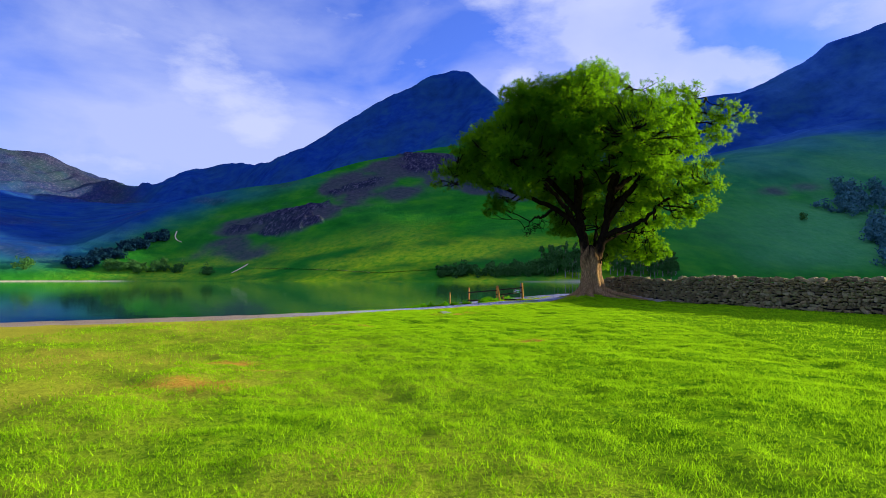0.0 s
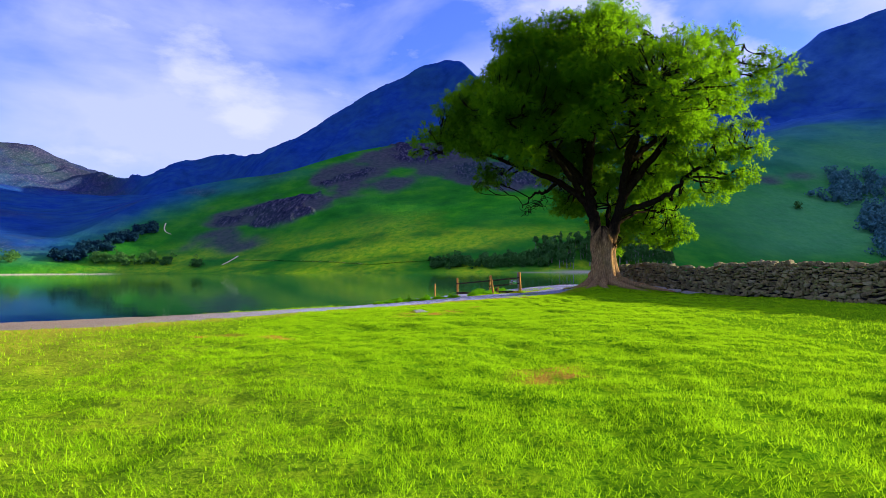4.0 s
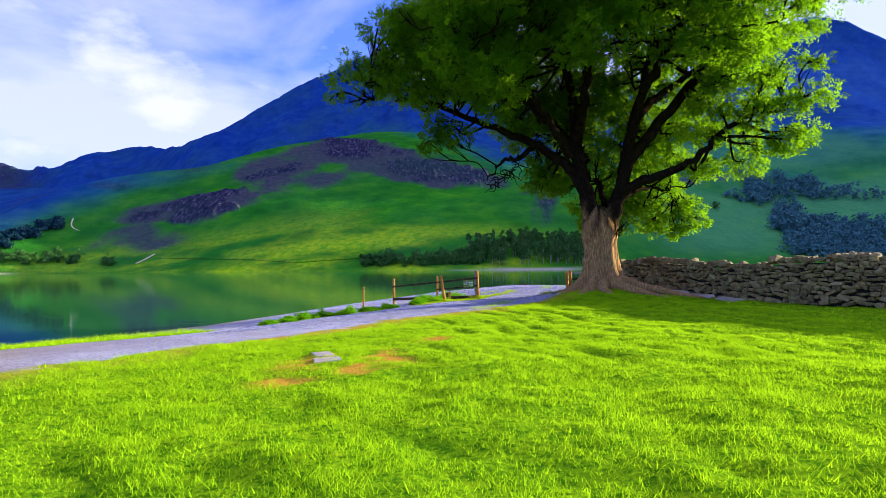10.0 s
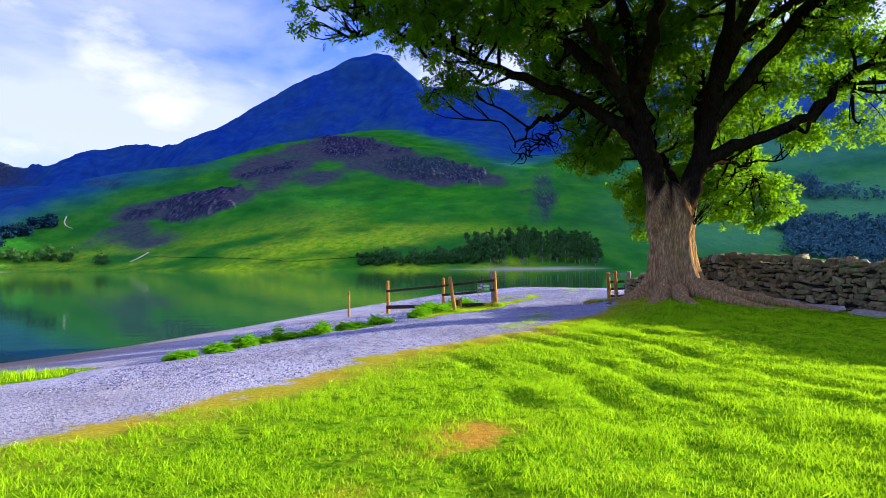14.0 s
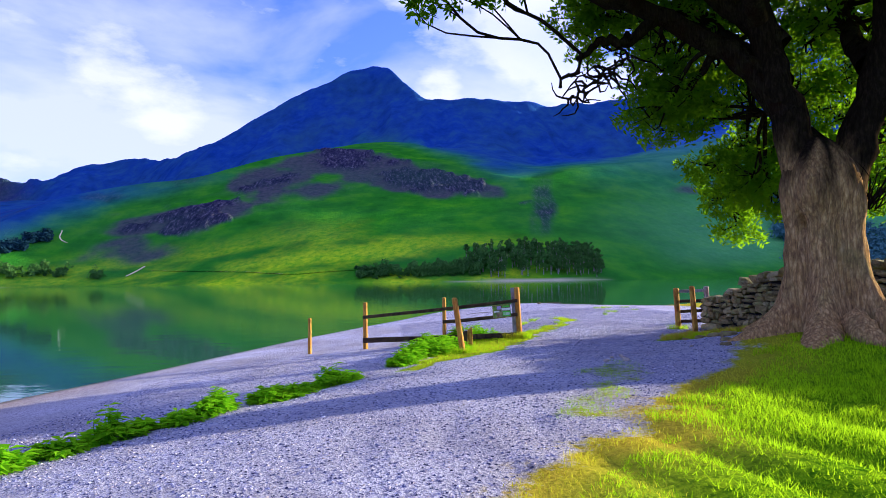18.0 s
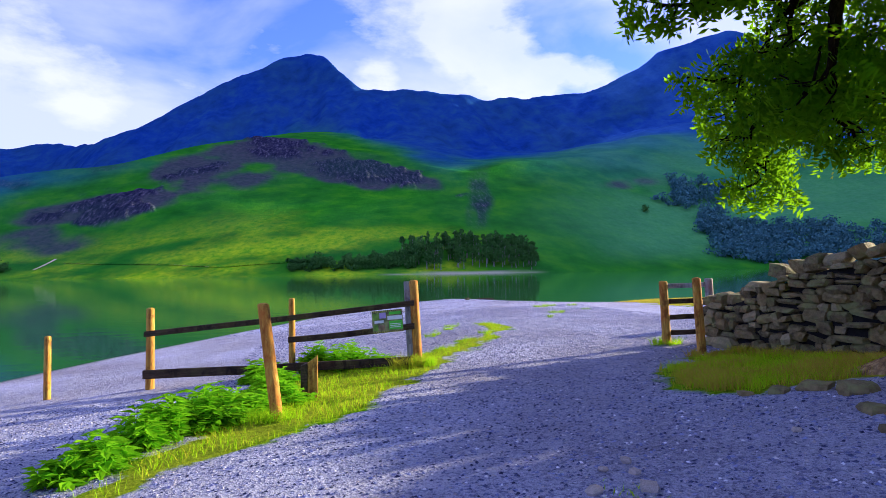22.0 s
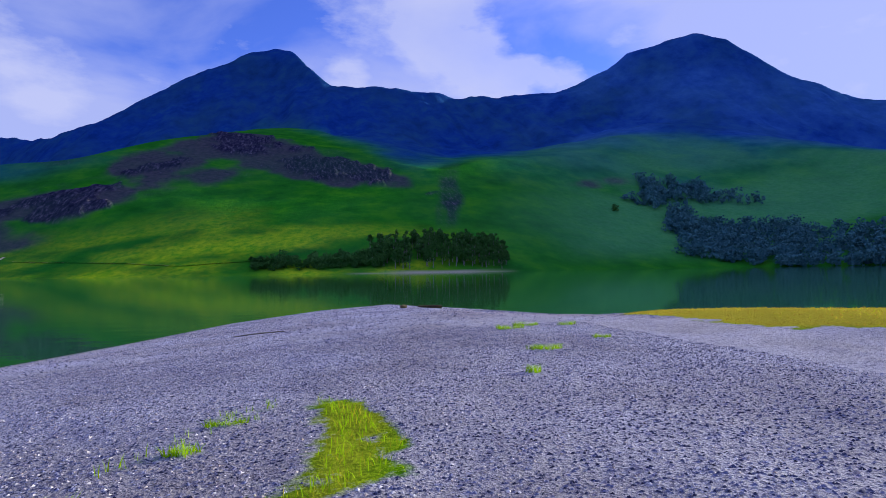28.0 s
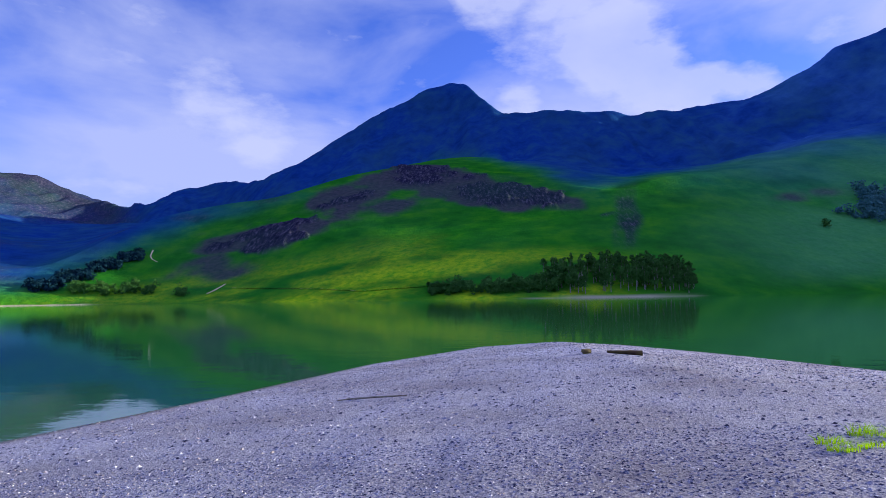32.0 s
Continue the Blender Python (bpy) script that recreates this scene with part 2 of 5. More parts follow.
def hill_material():
    m, n, l, b = mat("fell_grass_and_rock", 1.0, 0, 0.0)
    pos = n.new("ShaderNodeNewGeometry").outputs["Position"]
    big = tex(n, l, "ShaderNodeTexNoise", 0.006, pos, 6, 0.6)
    mid = tex(n, l, "ShaderNodeTexNoise", 0.03, pos, 6, 0.65)
    fine = tex(n, l, "ShaderNodeTexNoise", 0.16, pos, 4, 0.7)
    grass = ramp(n, l, mid.outputs["Fac"], [(0.3, (0.012, 0.115, 0.010)), (0.5, (0.024, 0.18, 0.012)), (0.68, (0.055, 0.24, 0.011))])
    bright = ramp(n, l, fine.outputs["Fac"], [(0.35, (0.13, 0.40, 0.01)), (0.65, (0.48, 0.62, 0.012))])
    grass = mixc(n, l, attr(n, "meadow"), grass, bright)
    facets = tex(n, l, "ShaderNodeTexNoise", 0.12, pos, 8, 0.8, (2.5, 0.6, 1.0))
    rock = ramp(n, l, facets.outputs["Fac"], [(0.36, (0.006, 0.007, 0.025)), (0.52, (0.032, 0.031, 0.065)), (0.66, (0.15, 0.13, 0.17))])
    # upper heath, with the blue haze of distance put into its colour
    hazed_heath = ramp(n, l, mid.outputs["Fac"], [(0.3, (0.006, 0.030, 0.17)), (0.5, (0.011, 0.047, 0.24)), (0.7, (0.020, 0.08, 0.22))])
    # paler blue haze coloured onto the right-hand summits
    hazed_heath = mixc(n, l, attr(n, "summit_haze"), hazed_heath, ramp(n, l, mid.outputs["Fac"], [(0.3, (0.016, 0.06, 0.26)), (0.7, (0.04, 0.12, 0.36))]))
    c = mixc(n, l, attr(n, "hazed_heath"), grass, hazed_heath)
    scrub = ramp(n, l, fine.outputs["Fac"], [(0.3, (0.028, 0.035, 0.055)), (0.7, (0.085, 0.07, 0.095))])
    c = mixc(n, l, attr(n, "scrub"), c, scrub)
    c = mixc(n, l, attr(n, "rock"), c, rock)
    c = mixc(n, l, ramp(n, l, big.outputs["Fac"], [(0.4, (0, 0, 0)), (0.7, (0.35, 0.35, 0.35))]), c, (0.03, 0.10, 0.05))
    # right-hand slopes paled in colour to stand for the haze
    c = mixc(n, l, attr(n, "slope_haze"), c, ramp(n, l, fine.outputs["Fac"], [(0.3, (0.06, 0.24, 0.10)), (0.7, (0.11, 0.31, 0.15))]))
    c = mixc(n, l, attr(n, "sand"), c, (0.42, 0.38, 0.28))
    l.new(c, b.inputs["Base Color"])
    bump(n, l, b, mixc(n, l, attr(n, "rock"), fine.outputs["Fac"], facets.outputs["Fac"]), 0.45, 5.0)
    return m


def water_material():
    m, n, l, b = mat("lake_water", 0.035, 0, 0.5)
    b.inputs["IOR"].default_value = 1.33
    pos = n.new("ShaderNodeNewGeometry").outputs["Position"]
    deep = tex(n, l, "ShaderNodeTexNoise", 0.02, pos, 3)
    ramp(n, l, deep.outputs["Fac"], [(0.3, (0.020, 0.11, 0.03)), (0.7, (0.03, 0.13, 0.05))], b.inputs["Base Color"])
    r1 = tex(n, l, "ShaderNodeTexNoise", 0.5, pos, 3, 0.5, (1.0, 2.2, 1.0))
    r2 = tex(n, l, "ShaderNodeTexNoise", 5.0, pos, 2, 0.5, (1.0, 2.0, 1.0))
    first = bump(n, l, b, r1.outputs["Fac"], 0.10, 0.05)
    bump(n, l, b, r2.outputs["Fac"], 0.07, 0.01, first)
    return m


def bark_material():
    m, n, l, b = mat("ash_bark", 1.0, 0, 0.0)
    co = n.new("ShaderNodeTexCoord").outputs["Object"]
    fis = tex(n, l, "ShaderNodeTexVoronoi", 9.0, mixc(n, l, 0.14, co, tex(n, l, "ShaderNodeTexNoise", 2.5, co, 3).outputs["Color"]), stretch=(2.2, 2.2, 0.13))
    fis.feature = "DISTANCE_TO_EDGE"
    grain = tex(n, l, "ShaderNodeTexNoise", 14.0, co, 6, 0.7, (1.5, 1.5, 0.4))
    moss = tex(n, l, "ShaderNodeTexNoise", 1.3, co, 4, 0.6)
    col = ramp(n, l, grain.outputs["Fac"], [(0.3, (0.13, 0.065, 0.028)), (0.5, (0.38, 0.215, 0.085)), (0.72, (0.66, 0.43, 0.19))])
    col = mixc(n, l, ramp(n, l, moss.outputs["Fac"], [(0.5, (0, 0, 0)), (0.72, (0.5, 0.5, 0.5))]), col, (0.16, 0.17, 0.06))
    col = mixc(n, l, ramp(n, l, fis.outputs["Distance"], [(0.0, (0.55, 0.55, 0.55)), (0.10, (0, 0, 0))]), col, (0.07, 0.045, 0.03))
    # near-black bark: the crown's shade put into the colour from the fork up
    crown_shade = ramp(n, l, grain.outputs["Fac"], [(0.3, (0.005, 0.004, 0.003)), (0.5, (0.012, 0.009, 0.006)), (0.72, (0.03, 0.02, 0.012))])
    col = mixc(n, l, attr(n, "lit_bark"), crown_shade, col)
    l.new(col, b.inputs["Base Color"])
    first = bump(n, l, b, fis.outputs["Distance"], 0.45, 0.05)
    bump(n, l, b, grain.outputs["Fac"], 0.5, 0.03, first)
    return m


def leaf_material(name, low, high, thin=0.45, scale=0.7, through_it=None):
    """A leaf: matt face and light through it."""
    m, n, l, b = mat(name, 0.8, 0, 0.02)
    geo = n.new("ShaderNodeNewGeometry")
    col = ramp(n, l, geo.outputs["Random Per Island"], [(0.0, low), (1.0, high)])
    cloud = tex(n, l, "ShaderNodeTexNoise", scale, geo.outputs["Position"], 3)
    col = mixc(n, l, ramp(n, l, cloud.outputs["Fac"], [(0.35, (0, 0, 0)), (0.65, (0.6, 0.6, 0.6))]), col, high)
    l.new(col, b.inputs["Base Color"])
    tr = n.new("ShaderNodeBsdfTranslucent")
    l.new(mixc(n, l, 0.7, col, through_it or high), tr.inputs["Color"])
    mx = n.new("ShaderNodeMixShader")
    mx.inputs["Fac"].default_value = thin
    l.new(b.outputs["BSDF"], mx.inputs[1])
    l.new(tr.outputs["BSDF"], mx.inputs[2])
    l.new(mx.outputs["Shader"], n["Material Output"].inputs["Surface"])
    return m


def wood_material(name, dark, mid_c, light, moss=0.2, along=(4.0, 4.0, 0.35)):
    m, n, l, b = mat(name, 0.8, 0, 0.2)
    co = n.new("ShaderNodeTexCoord").outputs["Object"]
    rnd = n.new("ShaderNodeObjectInfo").outputs["Random"]
    shift = n.new("ShaderNodeVectorMath")
    l.new(co, shift.inputs[0])
    mul = n.new("ShaderNodeCombineXYZ")
    for k in range(3):
        l.new(rnd, mul.inputs[k])
    sc = n.new("ShaderNodeVectorMath")
    sc.operation = "SCALE"
    sc.inputs["Scale"].default_value = 30.0
    l.new(mul.outputs[0], sc.inputs[0])
    l.new(sc.outputs[0], shift.inputs[1])
    grain = tex(n, l, "ShaderNodeTexNoise", 9.0, shift.outputs[0], 6, 0.7, along)
    patch = tex(n, l, "ShaderNodeTexNoise", 3.0, shift.outputs[0], 4, 0.6)
    col = ramp(n, l, grain.outputs["Fac"], [(0.28, dark), (0.5, mid_c), (0.72, light)])
    col = mixc(n, l, ramp(n, l, patch.outputs["Fac"], [(0.45, (0, 0, 0)), (0.7, (moss, moss, moss))]), col, (0.28, 0.27, 0.05))
    knot = tex(n, l, "ShaderNodeTexNoise", 7.0, shift.outputs[0], 5, 0.7, (1.0, 1.0, 0.5))
    col = mixc(n, l, ramp(n, l, knot.outputs["Fac"], [(0.52, (0, 0, 0)), (0.62, (0.75, 0.75, 0.75))]), col, tuple(v * 0.55 for v in dark))
    rust = tex(n, l, "ShaderNodeTexNoise", 2.2, shift.outputs[0], 4, 0.65)
    col = mixc(n, l, ramp(n, l, rust.outputs["Fac"], [(0.52, (0, 0, 0)), (0.68, (0.6, 0.6, 0.6))]), col, (mid_c[0] * 0.9, mid_c[1] * 0.42, mid_c[2] * 0.4))
    l.new(col, b.inputs["Base Color"])
    bump(n, l, b, mixc(n, l, 0.4, grain.outputs["Fac"], knot.outputs["Fac"]), 0.8, 0.02)
    return m


def stone_material():
    m, n, l, b = mat("lichened_slate", 0.85, 0, 0.25)
    co = n.new("ShaderNodeNewGeometry").outputs["Position"]
    info = n.new("ShaderNodeObjectInfo").outputs["Random"]
    isl = n.new("ShaderNodeNewGeometry").outputs["Random Per Island"]
    add = n.new("ShaderNodeMath")
    l.new(info, add.inputs[0])
    l.new(isl, add.inputs[1])
    fr = n.new("ShaderNodeMath")
    fr.operation = "FRACT"
    l.new(add.outputs[0], fr.inputs[0])
    base = ramp(n, l, fr.outputs[0], [(0.0, (0.05, 0.038, 0.016)), (0.4, (0.13, 0.095, 0.038)), (0.75, (0.24, 0.165, 0.055)), (1.0, (0.44, 0.37, 0.20))])
    grain = tex(n, l, "ShaderNodeTexNoise", 14.0, co, 6, 0.7)
    lichen = tex(n, l, "ShaderNodeTexNoise", 5.0, co, 5, 0.65)
    col = mixc(n, l, 0.55, base, ramp(n, l, grain.outputs["Fac"], [(0.3, (0.022, 0.017, 0.008)), (0.7, (0.36, 0.27, 0.12))]))
    col = mixc(n, l, ramp(n, l, lichen.outputs["Fac"], [(0.50, (0, 0, 0)), (0.62, (0.7, 0.7, 0.7))]), col, (0.22, 0.22, 0.07))
    l.new(col, b.inputs["Base Color"])
    bump(n, l, b, grain.outputs["Fac"], 0.7, 0.03)
    return m


def plain(name, colour, roughness=0.6, vary=0.15):
    m, n, l, b = mat(name, roughness)
    g = tex(n, l, "ShaderNodeTexNoise", 12.0, None, 4)
    lo, hi = (tuple(c * k for c in colour) for k in (1 - vary, 1 + vary))
    ramp(n, l, g.outputs["Fac"], [(0.3, lo), (0.7, hi)], b.inputs["Base Color"])
    return m


GROUND, HILL, WATER, BARK = ground_material(), hill_material(), water_material(), bark_material()
# limbs and twigs coloured near black for the shade inside the crown
SHADED_BARK = wood_material("shaded_limb_bark", (0.005, 0.004, 0.003), (0.013, 0.010, 0.007), (0.03, 0.022, 0.014), 0.03)
LEAF = leaf_material("ash_leaf", (0.005, 0.022, 0.001), (0.018, 0.075, 0.002), 0.42, 0.7, (0.36, 0.74, 0.004))
GRASS = leaf_material("grass_blade", (0.045, 0.20, 0.002), (0.44, 0.70, 0.005), 0.40, 2.5)
STRAW = leaf_material("dry_grass_blade", (0.30, 0.36, 0.01), (0.55, 0.52, 0.03), 0.35, 0.9)
HAY = leaf_material("hay_blade", (0.30, 0.24, 0.02), (0.55, 0.38, 0.05), 0.3, 1.2)
WEED = leaf_material("nettle_leaf", (0.05, 0.25, 0.004), (0.28, 0.62, 0.008), 0.55, 1.5)
PINE = leaf_material("pine_needles", (0.022, 0.085, 0.024), (0.085, 0.21, 0.045), 0.2, 0.03)
# far leaves made pale and blue: distance haze put into their colour
HAZE_LEAF = leaf_material("hazy_broadleaf", (0.04, 0.13, 0.16), (0.085, 0.20, 0.20), 0.1, 0.02)
SHADED_BARK.node_tree.nodes["Principled BSDF"].inputs["Specular IOR Level"].default_value = 0.0
POST_WOOD = wood_material("weathered_larch", (0.22, 0.075, 0.012), (0.50, 0.24, 0.035), (0.68, 0.42, 0.08), 0.4)
RAIL_WOOD = wood_material("dark_rail_wood", (0.022, 0.013, 0.007), (0.055, 0.033, 0.017), (0.12, 0.075, 0.04), 0.2, (0.35, 4.0, 4.0))
GREY_WOOD = wood_material("silvered_wood", (0.16, 0.15, 0.14), (0.30, 0.28, 0.26), (0.44, 0.42, 0.38), 0.2)
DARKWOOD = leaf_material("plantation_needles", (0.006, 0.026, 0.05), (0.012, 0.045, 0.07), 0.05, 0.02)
STONE = stone_material()
# wall core colour, near black to give the gaps their shade
SHADED_RUBBLE = plain("wall_gap_shade", (0.012, 0.010, 0.008), 0.95, 0.4)


# ---------------------------------------------------------------- mesh helpers
def np_mesh(name, verts, faces, material, smooth_shade=False):
    """A mesh from arrays: verts (n, 3), faces (m, 3) or (m, 4)."""
    verts, faces = np.asarray(verts, np.float32), np.asarray(faces, np.int32)
    me = bpy.data.meshes.new(name)
    me.vertices.add(len(verts))
    me.vertices.foreach_set("co", verts.ravel())
    k = faces.shape[1]
    me.loops.add(faces.size)
    me.loops.foreach_set("vertex_index", faces.ravel())
    me.polygons.add(len(faces))
    me.polygons.foreach_set("loop_start", np.arange(0, faces.size, k, dtype=np.int32))
    me.polygons.foreach_set("use_smooth", np.full(len(faces), smooth_shade))
    me.update(calc_edges=True)
    me.materials.append(material)
    return me


def add_attr(me, name, values):
    a = me.attributes.new(name, "FLOAT", "POINT")
    a.data.foreach_set("value", np.asarray(values, np.float32).ravel())


def part(name, data, material, parent, label=""):
    """Links a bmesh or a mesh as one mesh object under a thing or a part."""
    if isinstance(data, bmesh.types.BMesh):
        me = bpy.data.meshes.new(name)
        data.to_mesh(me)
        data.free()
        me.materials.append(material)
    else:
        me = data
    ob = new(name, me)
    if parent is not None:
        ob.parent = parent
    if label:
        ob["label"] = label
    return ob


def thing(name, at, label, category, group="", kind=""):
    ob = new(name)
    ob.location = at
    ob.empty_display_size = 0.2
    return tagged(ob, label, category, group, kind)


def grid_faces(rows, cols, wrap=False):
    i = np.arange(rows - 1)[:, None]
    j = np.arange(cols if wrap else cols - 1)[None]
    a, bb = i * cols + j, i * cols + (j + 1) % cols
    return np.stack([a, bb, bb + cols, a + cols], -1).reshape(-1, 4)


def tube(points, radii, sides=8, rough=0.0, seed=0):
    """Vertices and faces of a bent, tapering tube."""
    p = np.asarray(points, float)
    r = np.asarray(radii, float)
    t = np.gradient(p, axis=0)
    t /= np.linalg.norm(t, axis=1, keepdims=True) + 1e-9
    ref = np.array([0.31, 0.2, 0.93]) if abs(t[:, 2]).mean() < 0.8 else np.array([0.9, 0.3, 0.1])
    s = np.cross(t, ref)
    s /= np.linalg.norm(s, axis=1, keepdims=True) + 1e-9
    q = np.cross(t, s)
    a = np.linspace(0, 2 * np.pi, sides, endpoint=False)
    k = r[:, None] * (1 + rough * vnoise(np.arange(sides)[None] * 0.9 + seed, np.arange(len(p))[:, None] * 0.7, seed))
    v = p[:, None] + k[..., None] * (np.cos(a)[None, :, None] * s[:, None] + np.sin(a)[None, :, None] * q[:, None])
    f = grid_faces(len(p), sides, True)
    return v.reshape(-1, 3), f


def bend(points, n):
    """A smooth line through points (Catmull-Rom)."""
    p = np.asarray(points, float)
    p = np.vstack([2 * p[0] - p[1], p, 2 * p[-1] - p[-2]])
    out = []
    for u in np.linspace(0, len(p) - 3 - 1e-6, n):
        i, f = int(u), u - int(u)
        a, b_, c, d = p[i : i + 4]
        out.append(0.5 * (2 * b_ + (c - a) * f + (2 * a - 5 * b_ + 4 * c - d) * f * f + (3 * b_ - a - 3 * c + d) * f**3))
    return np.array(out)


def merge(pieces):
    vs, fs, n = [], [], 0
    for v, f in pieces:
        vs.append(v)
        fs.append(np.asarray(f) + n)
        n += len(v)
    return np.vstack(vs), np.vstack(fs)


# ---------------------------------------------------------------- the ground
SHORE = [(-400, -190), (-80, -45), (-45, -28), (-27, -19), (-18, -13), (-13.6, -8.6), (-11.2, -4.5), (-9.3, 0.5), (-7, 7.5), (-4.6, 13.5), (-2.7, 18),
         (-0.5, 24), (3, 30), (6.3, 32.3), (9, 30), (11, 26.5), (13.7, 20.5), (20, 17), (40, 12), (120, -5), (400, -60)]


def line_gap(x, y, line):
    """Distance to an open line."""
    best = np.full(np.shape(x), 1e9)
    for (ax, ay), (bx, by) in zip(line, line[1:]):
        dx, dy = bx - ax, by - ay
        k = np.clip(((x - ax) * dx + (y - ay) * dy) / (dx * dx + dy * dy), 0, 1)
        best = np.minimum(best, np.hypot(x - ax - k * dx, y - ay - k * dy))
    return best


def inside(x, y, poly):
    hit = np.zeros(np.shape(x), bool)
    for (ax, ay), (bx, by) in zip(poly, poly[1:] + poly[:1]):
        if ay == by:
            continue
        cross = (ay > y) != (by > y)
        hit ^= cross & (x < (bx - ax) * (y - ay) / (by - ay) + ax)
    return hit


def from_shore(x, y):
    land = inside(x, y, SHORE + [(6000, -60), (6000, -6000), (-6000, -6000), (-6000, -190)])
    return np.where(land, 1, -1) * line_gap(x, y, SHORE)


TRUNK = (3.88, -6.12)


def ground_z(x, y):
    x, y = np.asarray(x, float), np.asarray(y, float)
    s = from_shore(x, y)
    up = 0.092 * s
    flat = np.full(np.shape(s), 0.85)
    flat = np.where(s > 45, 0.85 + 0.004 * np.minimum(s - 45, 400), flat)
    k = 0.06
    z = np.where(s > 0, -k * np.log(np.exp(-np.clip(up, 0, 9) / k) + np.exp(-np.clip(flat, -1, 9) / k)), np.maximum(0.16 * s, -3.0))
    d = np.hypot(x - TRUNK[0], y - TRUNK[1])
    z = z + 0.48 * np.exp(-(d / 2.4) ** 2) + 0.10 * np.exp(-(((x - 8) / 4) ** 2 + ((y + 10) / 7) ** 2))
    turf = smooth(12, 17, s)
    z = z + 0.05 * turf * fbm(x * 0.35, y * 0.35, 3, 3) + 0.012 * fbm(x * 1.7, y * 1.7, 2, 9) * smooth(0, 3, s)
    # trodden ruts along the slope in front of the tree
    rut = np.sin((x + 0.10 * y) * 7.6 + 3.4 * vnoise(x * 0.55, y * 0.4, 5))
    broken = smooth(-0.3, 0.5, vnoise(x * 1.3, y * 1.0, 15) + 0.5 * vnoise(x * 3.0, y * 2.2, 16))
    zone = smooth(-22, -18, y) * smooth(-8.5, -11.5, y) * smooth(-4.2, -2.6, x) * smooth(7, 4.5, x)
    hump = fbm(x * 1.1, y * 1.1, 3, 41) * 0.028 + fbm(x * 2.9, y * 2.9, 2, 43) * 0.024 + 0.020 * np.abs(vnoise(x * 3.7, y * 2.4, 45))
    z = z + 0.17 * smooth(9.6, 12.2, x) * smooth(3, 8, y) * smooth(17.5, 14.0, y)
    z = z - 0.15 * np.exp(-(((x - 0.8) / 4.5) ** 2 + ((y + 0.8) / 2.2) ** 2))
    return z + turf * hump + 0.060 * zone * broken * np.clip(rut, -1, 0.15)


# edges of the gravel track and beach, and the grass islands in it
TRACK_EDGE = [(-60, -42), (-30, -33), (-19, -28), (-12.0, -24.0), (-9.6, -20.9), (-7.3, -17.6), (-5.3, -15.2), (-4.15, -13.1), (-3.3, -12.1), (-2.0, -10.5), (-1.1, -10.1), (-0.2, -8.6),
              (0.5, -7.8), (1.5, -7.2), (2.2, -6.3), (2.9, -5.5), (5.0, -5.3), (8.5, -4.5), (8.5, -1.5), (14, 4), (40, 6), (400, -70)]
ISLAND = [(2.0, -4.0), (2.65, -2.3), (3.7, -1.2), (5.3, -1.0), (7.0, -1.7), (7.4, -4.4), (5.0, -5.4), (3.2, -5.3), (2.5, -5.0), (2.1, -4.6)]
TRACK_GRASS = [(-1.7, -9.4), (-0.7, -7.3), (-0.3, -6.4), (0.3, -5.85), (0.6, -6.1), (0.15, -7.2), (-0.5, -8.4), (-1.0, -9.7)]
VERGE = [(-3.3, -5.8), (-2.9, -4.7), (-2.7, -3.2), (-2.4, -1.6), (-2.5, -0.3), (-1.0, 0.6), (0.2, 0.75), (0.9, 1.55), (1.85, 2.7), (2.1, 3.6), (2.1, 4.6), (2.3, 5.2), (2.75, 4.95), (2.75, 4.3), (2.5, 3.5),
         (2.2, 2.6), (1.2, 1.1), (0.3, -0.25), (-0.1, -1.1), (-0.3, -1.7), (-0.8, -2.6), (-1.6, -3.6), (-2.4, -4.9)]
PATCH = [(0.9, 3.6), (1.2, 4.5), (1.5, 5.3), (1.85, 5.5), (1.75, 4.7), (1.3, 3.6)]
FAR_TURF = [(10.3, 14.2), (12.0, 16.2), (20, 15.8), (40, 10.5), (40, 3), (14, 5.0), (11.0, 7.2), (9.9, 8.6), (9.8, 10.0), (10.0, 12.3)]
BANK = [(-27, -19.6), (-18, -13.8), (-13.4, -10.6), (-10.2, -11.0), (-8.5, -11.4), (-8.7, -12.9), (-9.8, -14.2), (-14, -17.0), (-22, -22), (-30, -26)]


def soft_in(x, y, poly, width=0.35):
    d = line_gap(x, y, poly + poly[:1])
    return smooth(-width, width, np.where(inside(x, y, poly), d, -d))


def fray(x, y):
    """Coordinates shaken a little, for ragged edges."""
    return x + 0.20 * fbm(x * 1.9, y * 1.9, 4, 201, 0.65), y + 0.20 * fbm(x * 1.9, y * 1.9, 4, 202, 0.65)


def gravel_mask(x, y):
    x, y = fray(x, y)
    beach = TRACK_EDGE + [(400, 400), (-400, 400)]
    g = soft_in(x, y, beach, 0.6)
    for poly, k in ((ISLAND, 1.0), (VERGE, 1.0), (TRACK_GRASS, 0.5), (PATCH, 0.45), (FAR_TURF, 1.0), (BANK, 0.9)):
        g = g * (1 - k * soft_in(x, y, poly, 0.3))
    return g


EARTHS = [(-3.15, -17.4, 0.45, 0.4), (-4.1, -19.3, 0.35, 0.95), (-4.4, -20.4, 0.25, 0.5), (-2.5, -30.6, 0.35, 0.45), (-2.3, -30.0, 0.2, 0.25),
          (-7.7, -36.7, 0.55, 0.3), (-7.4, -35.3, 0.35, 0.2), (-8.1, -34.4, 0.4, 0.2), (-8.1, -26.4, 0.6, 0.35), (-7.2, -26.7, 0.35, 0.2), (-5.2, -21.0, 0.3, 0.3), (-5.15, -19.7, 0.35, 0.6)]


def spots(x, y, rows):
    e = np.zeros(np.shape(x))
    for cx, cy, a, b_ in rows:
        e = np.maximum(e, np.exp(-(((x - cx) / a) ** 2 + ((y - cy) / b_) ** 2)))
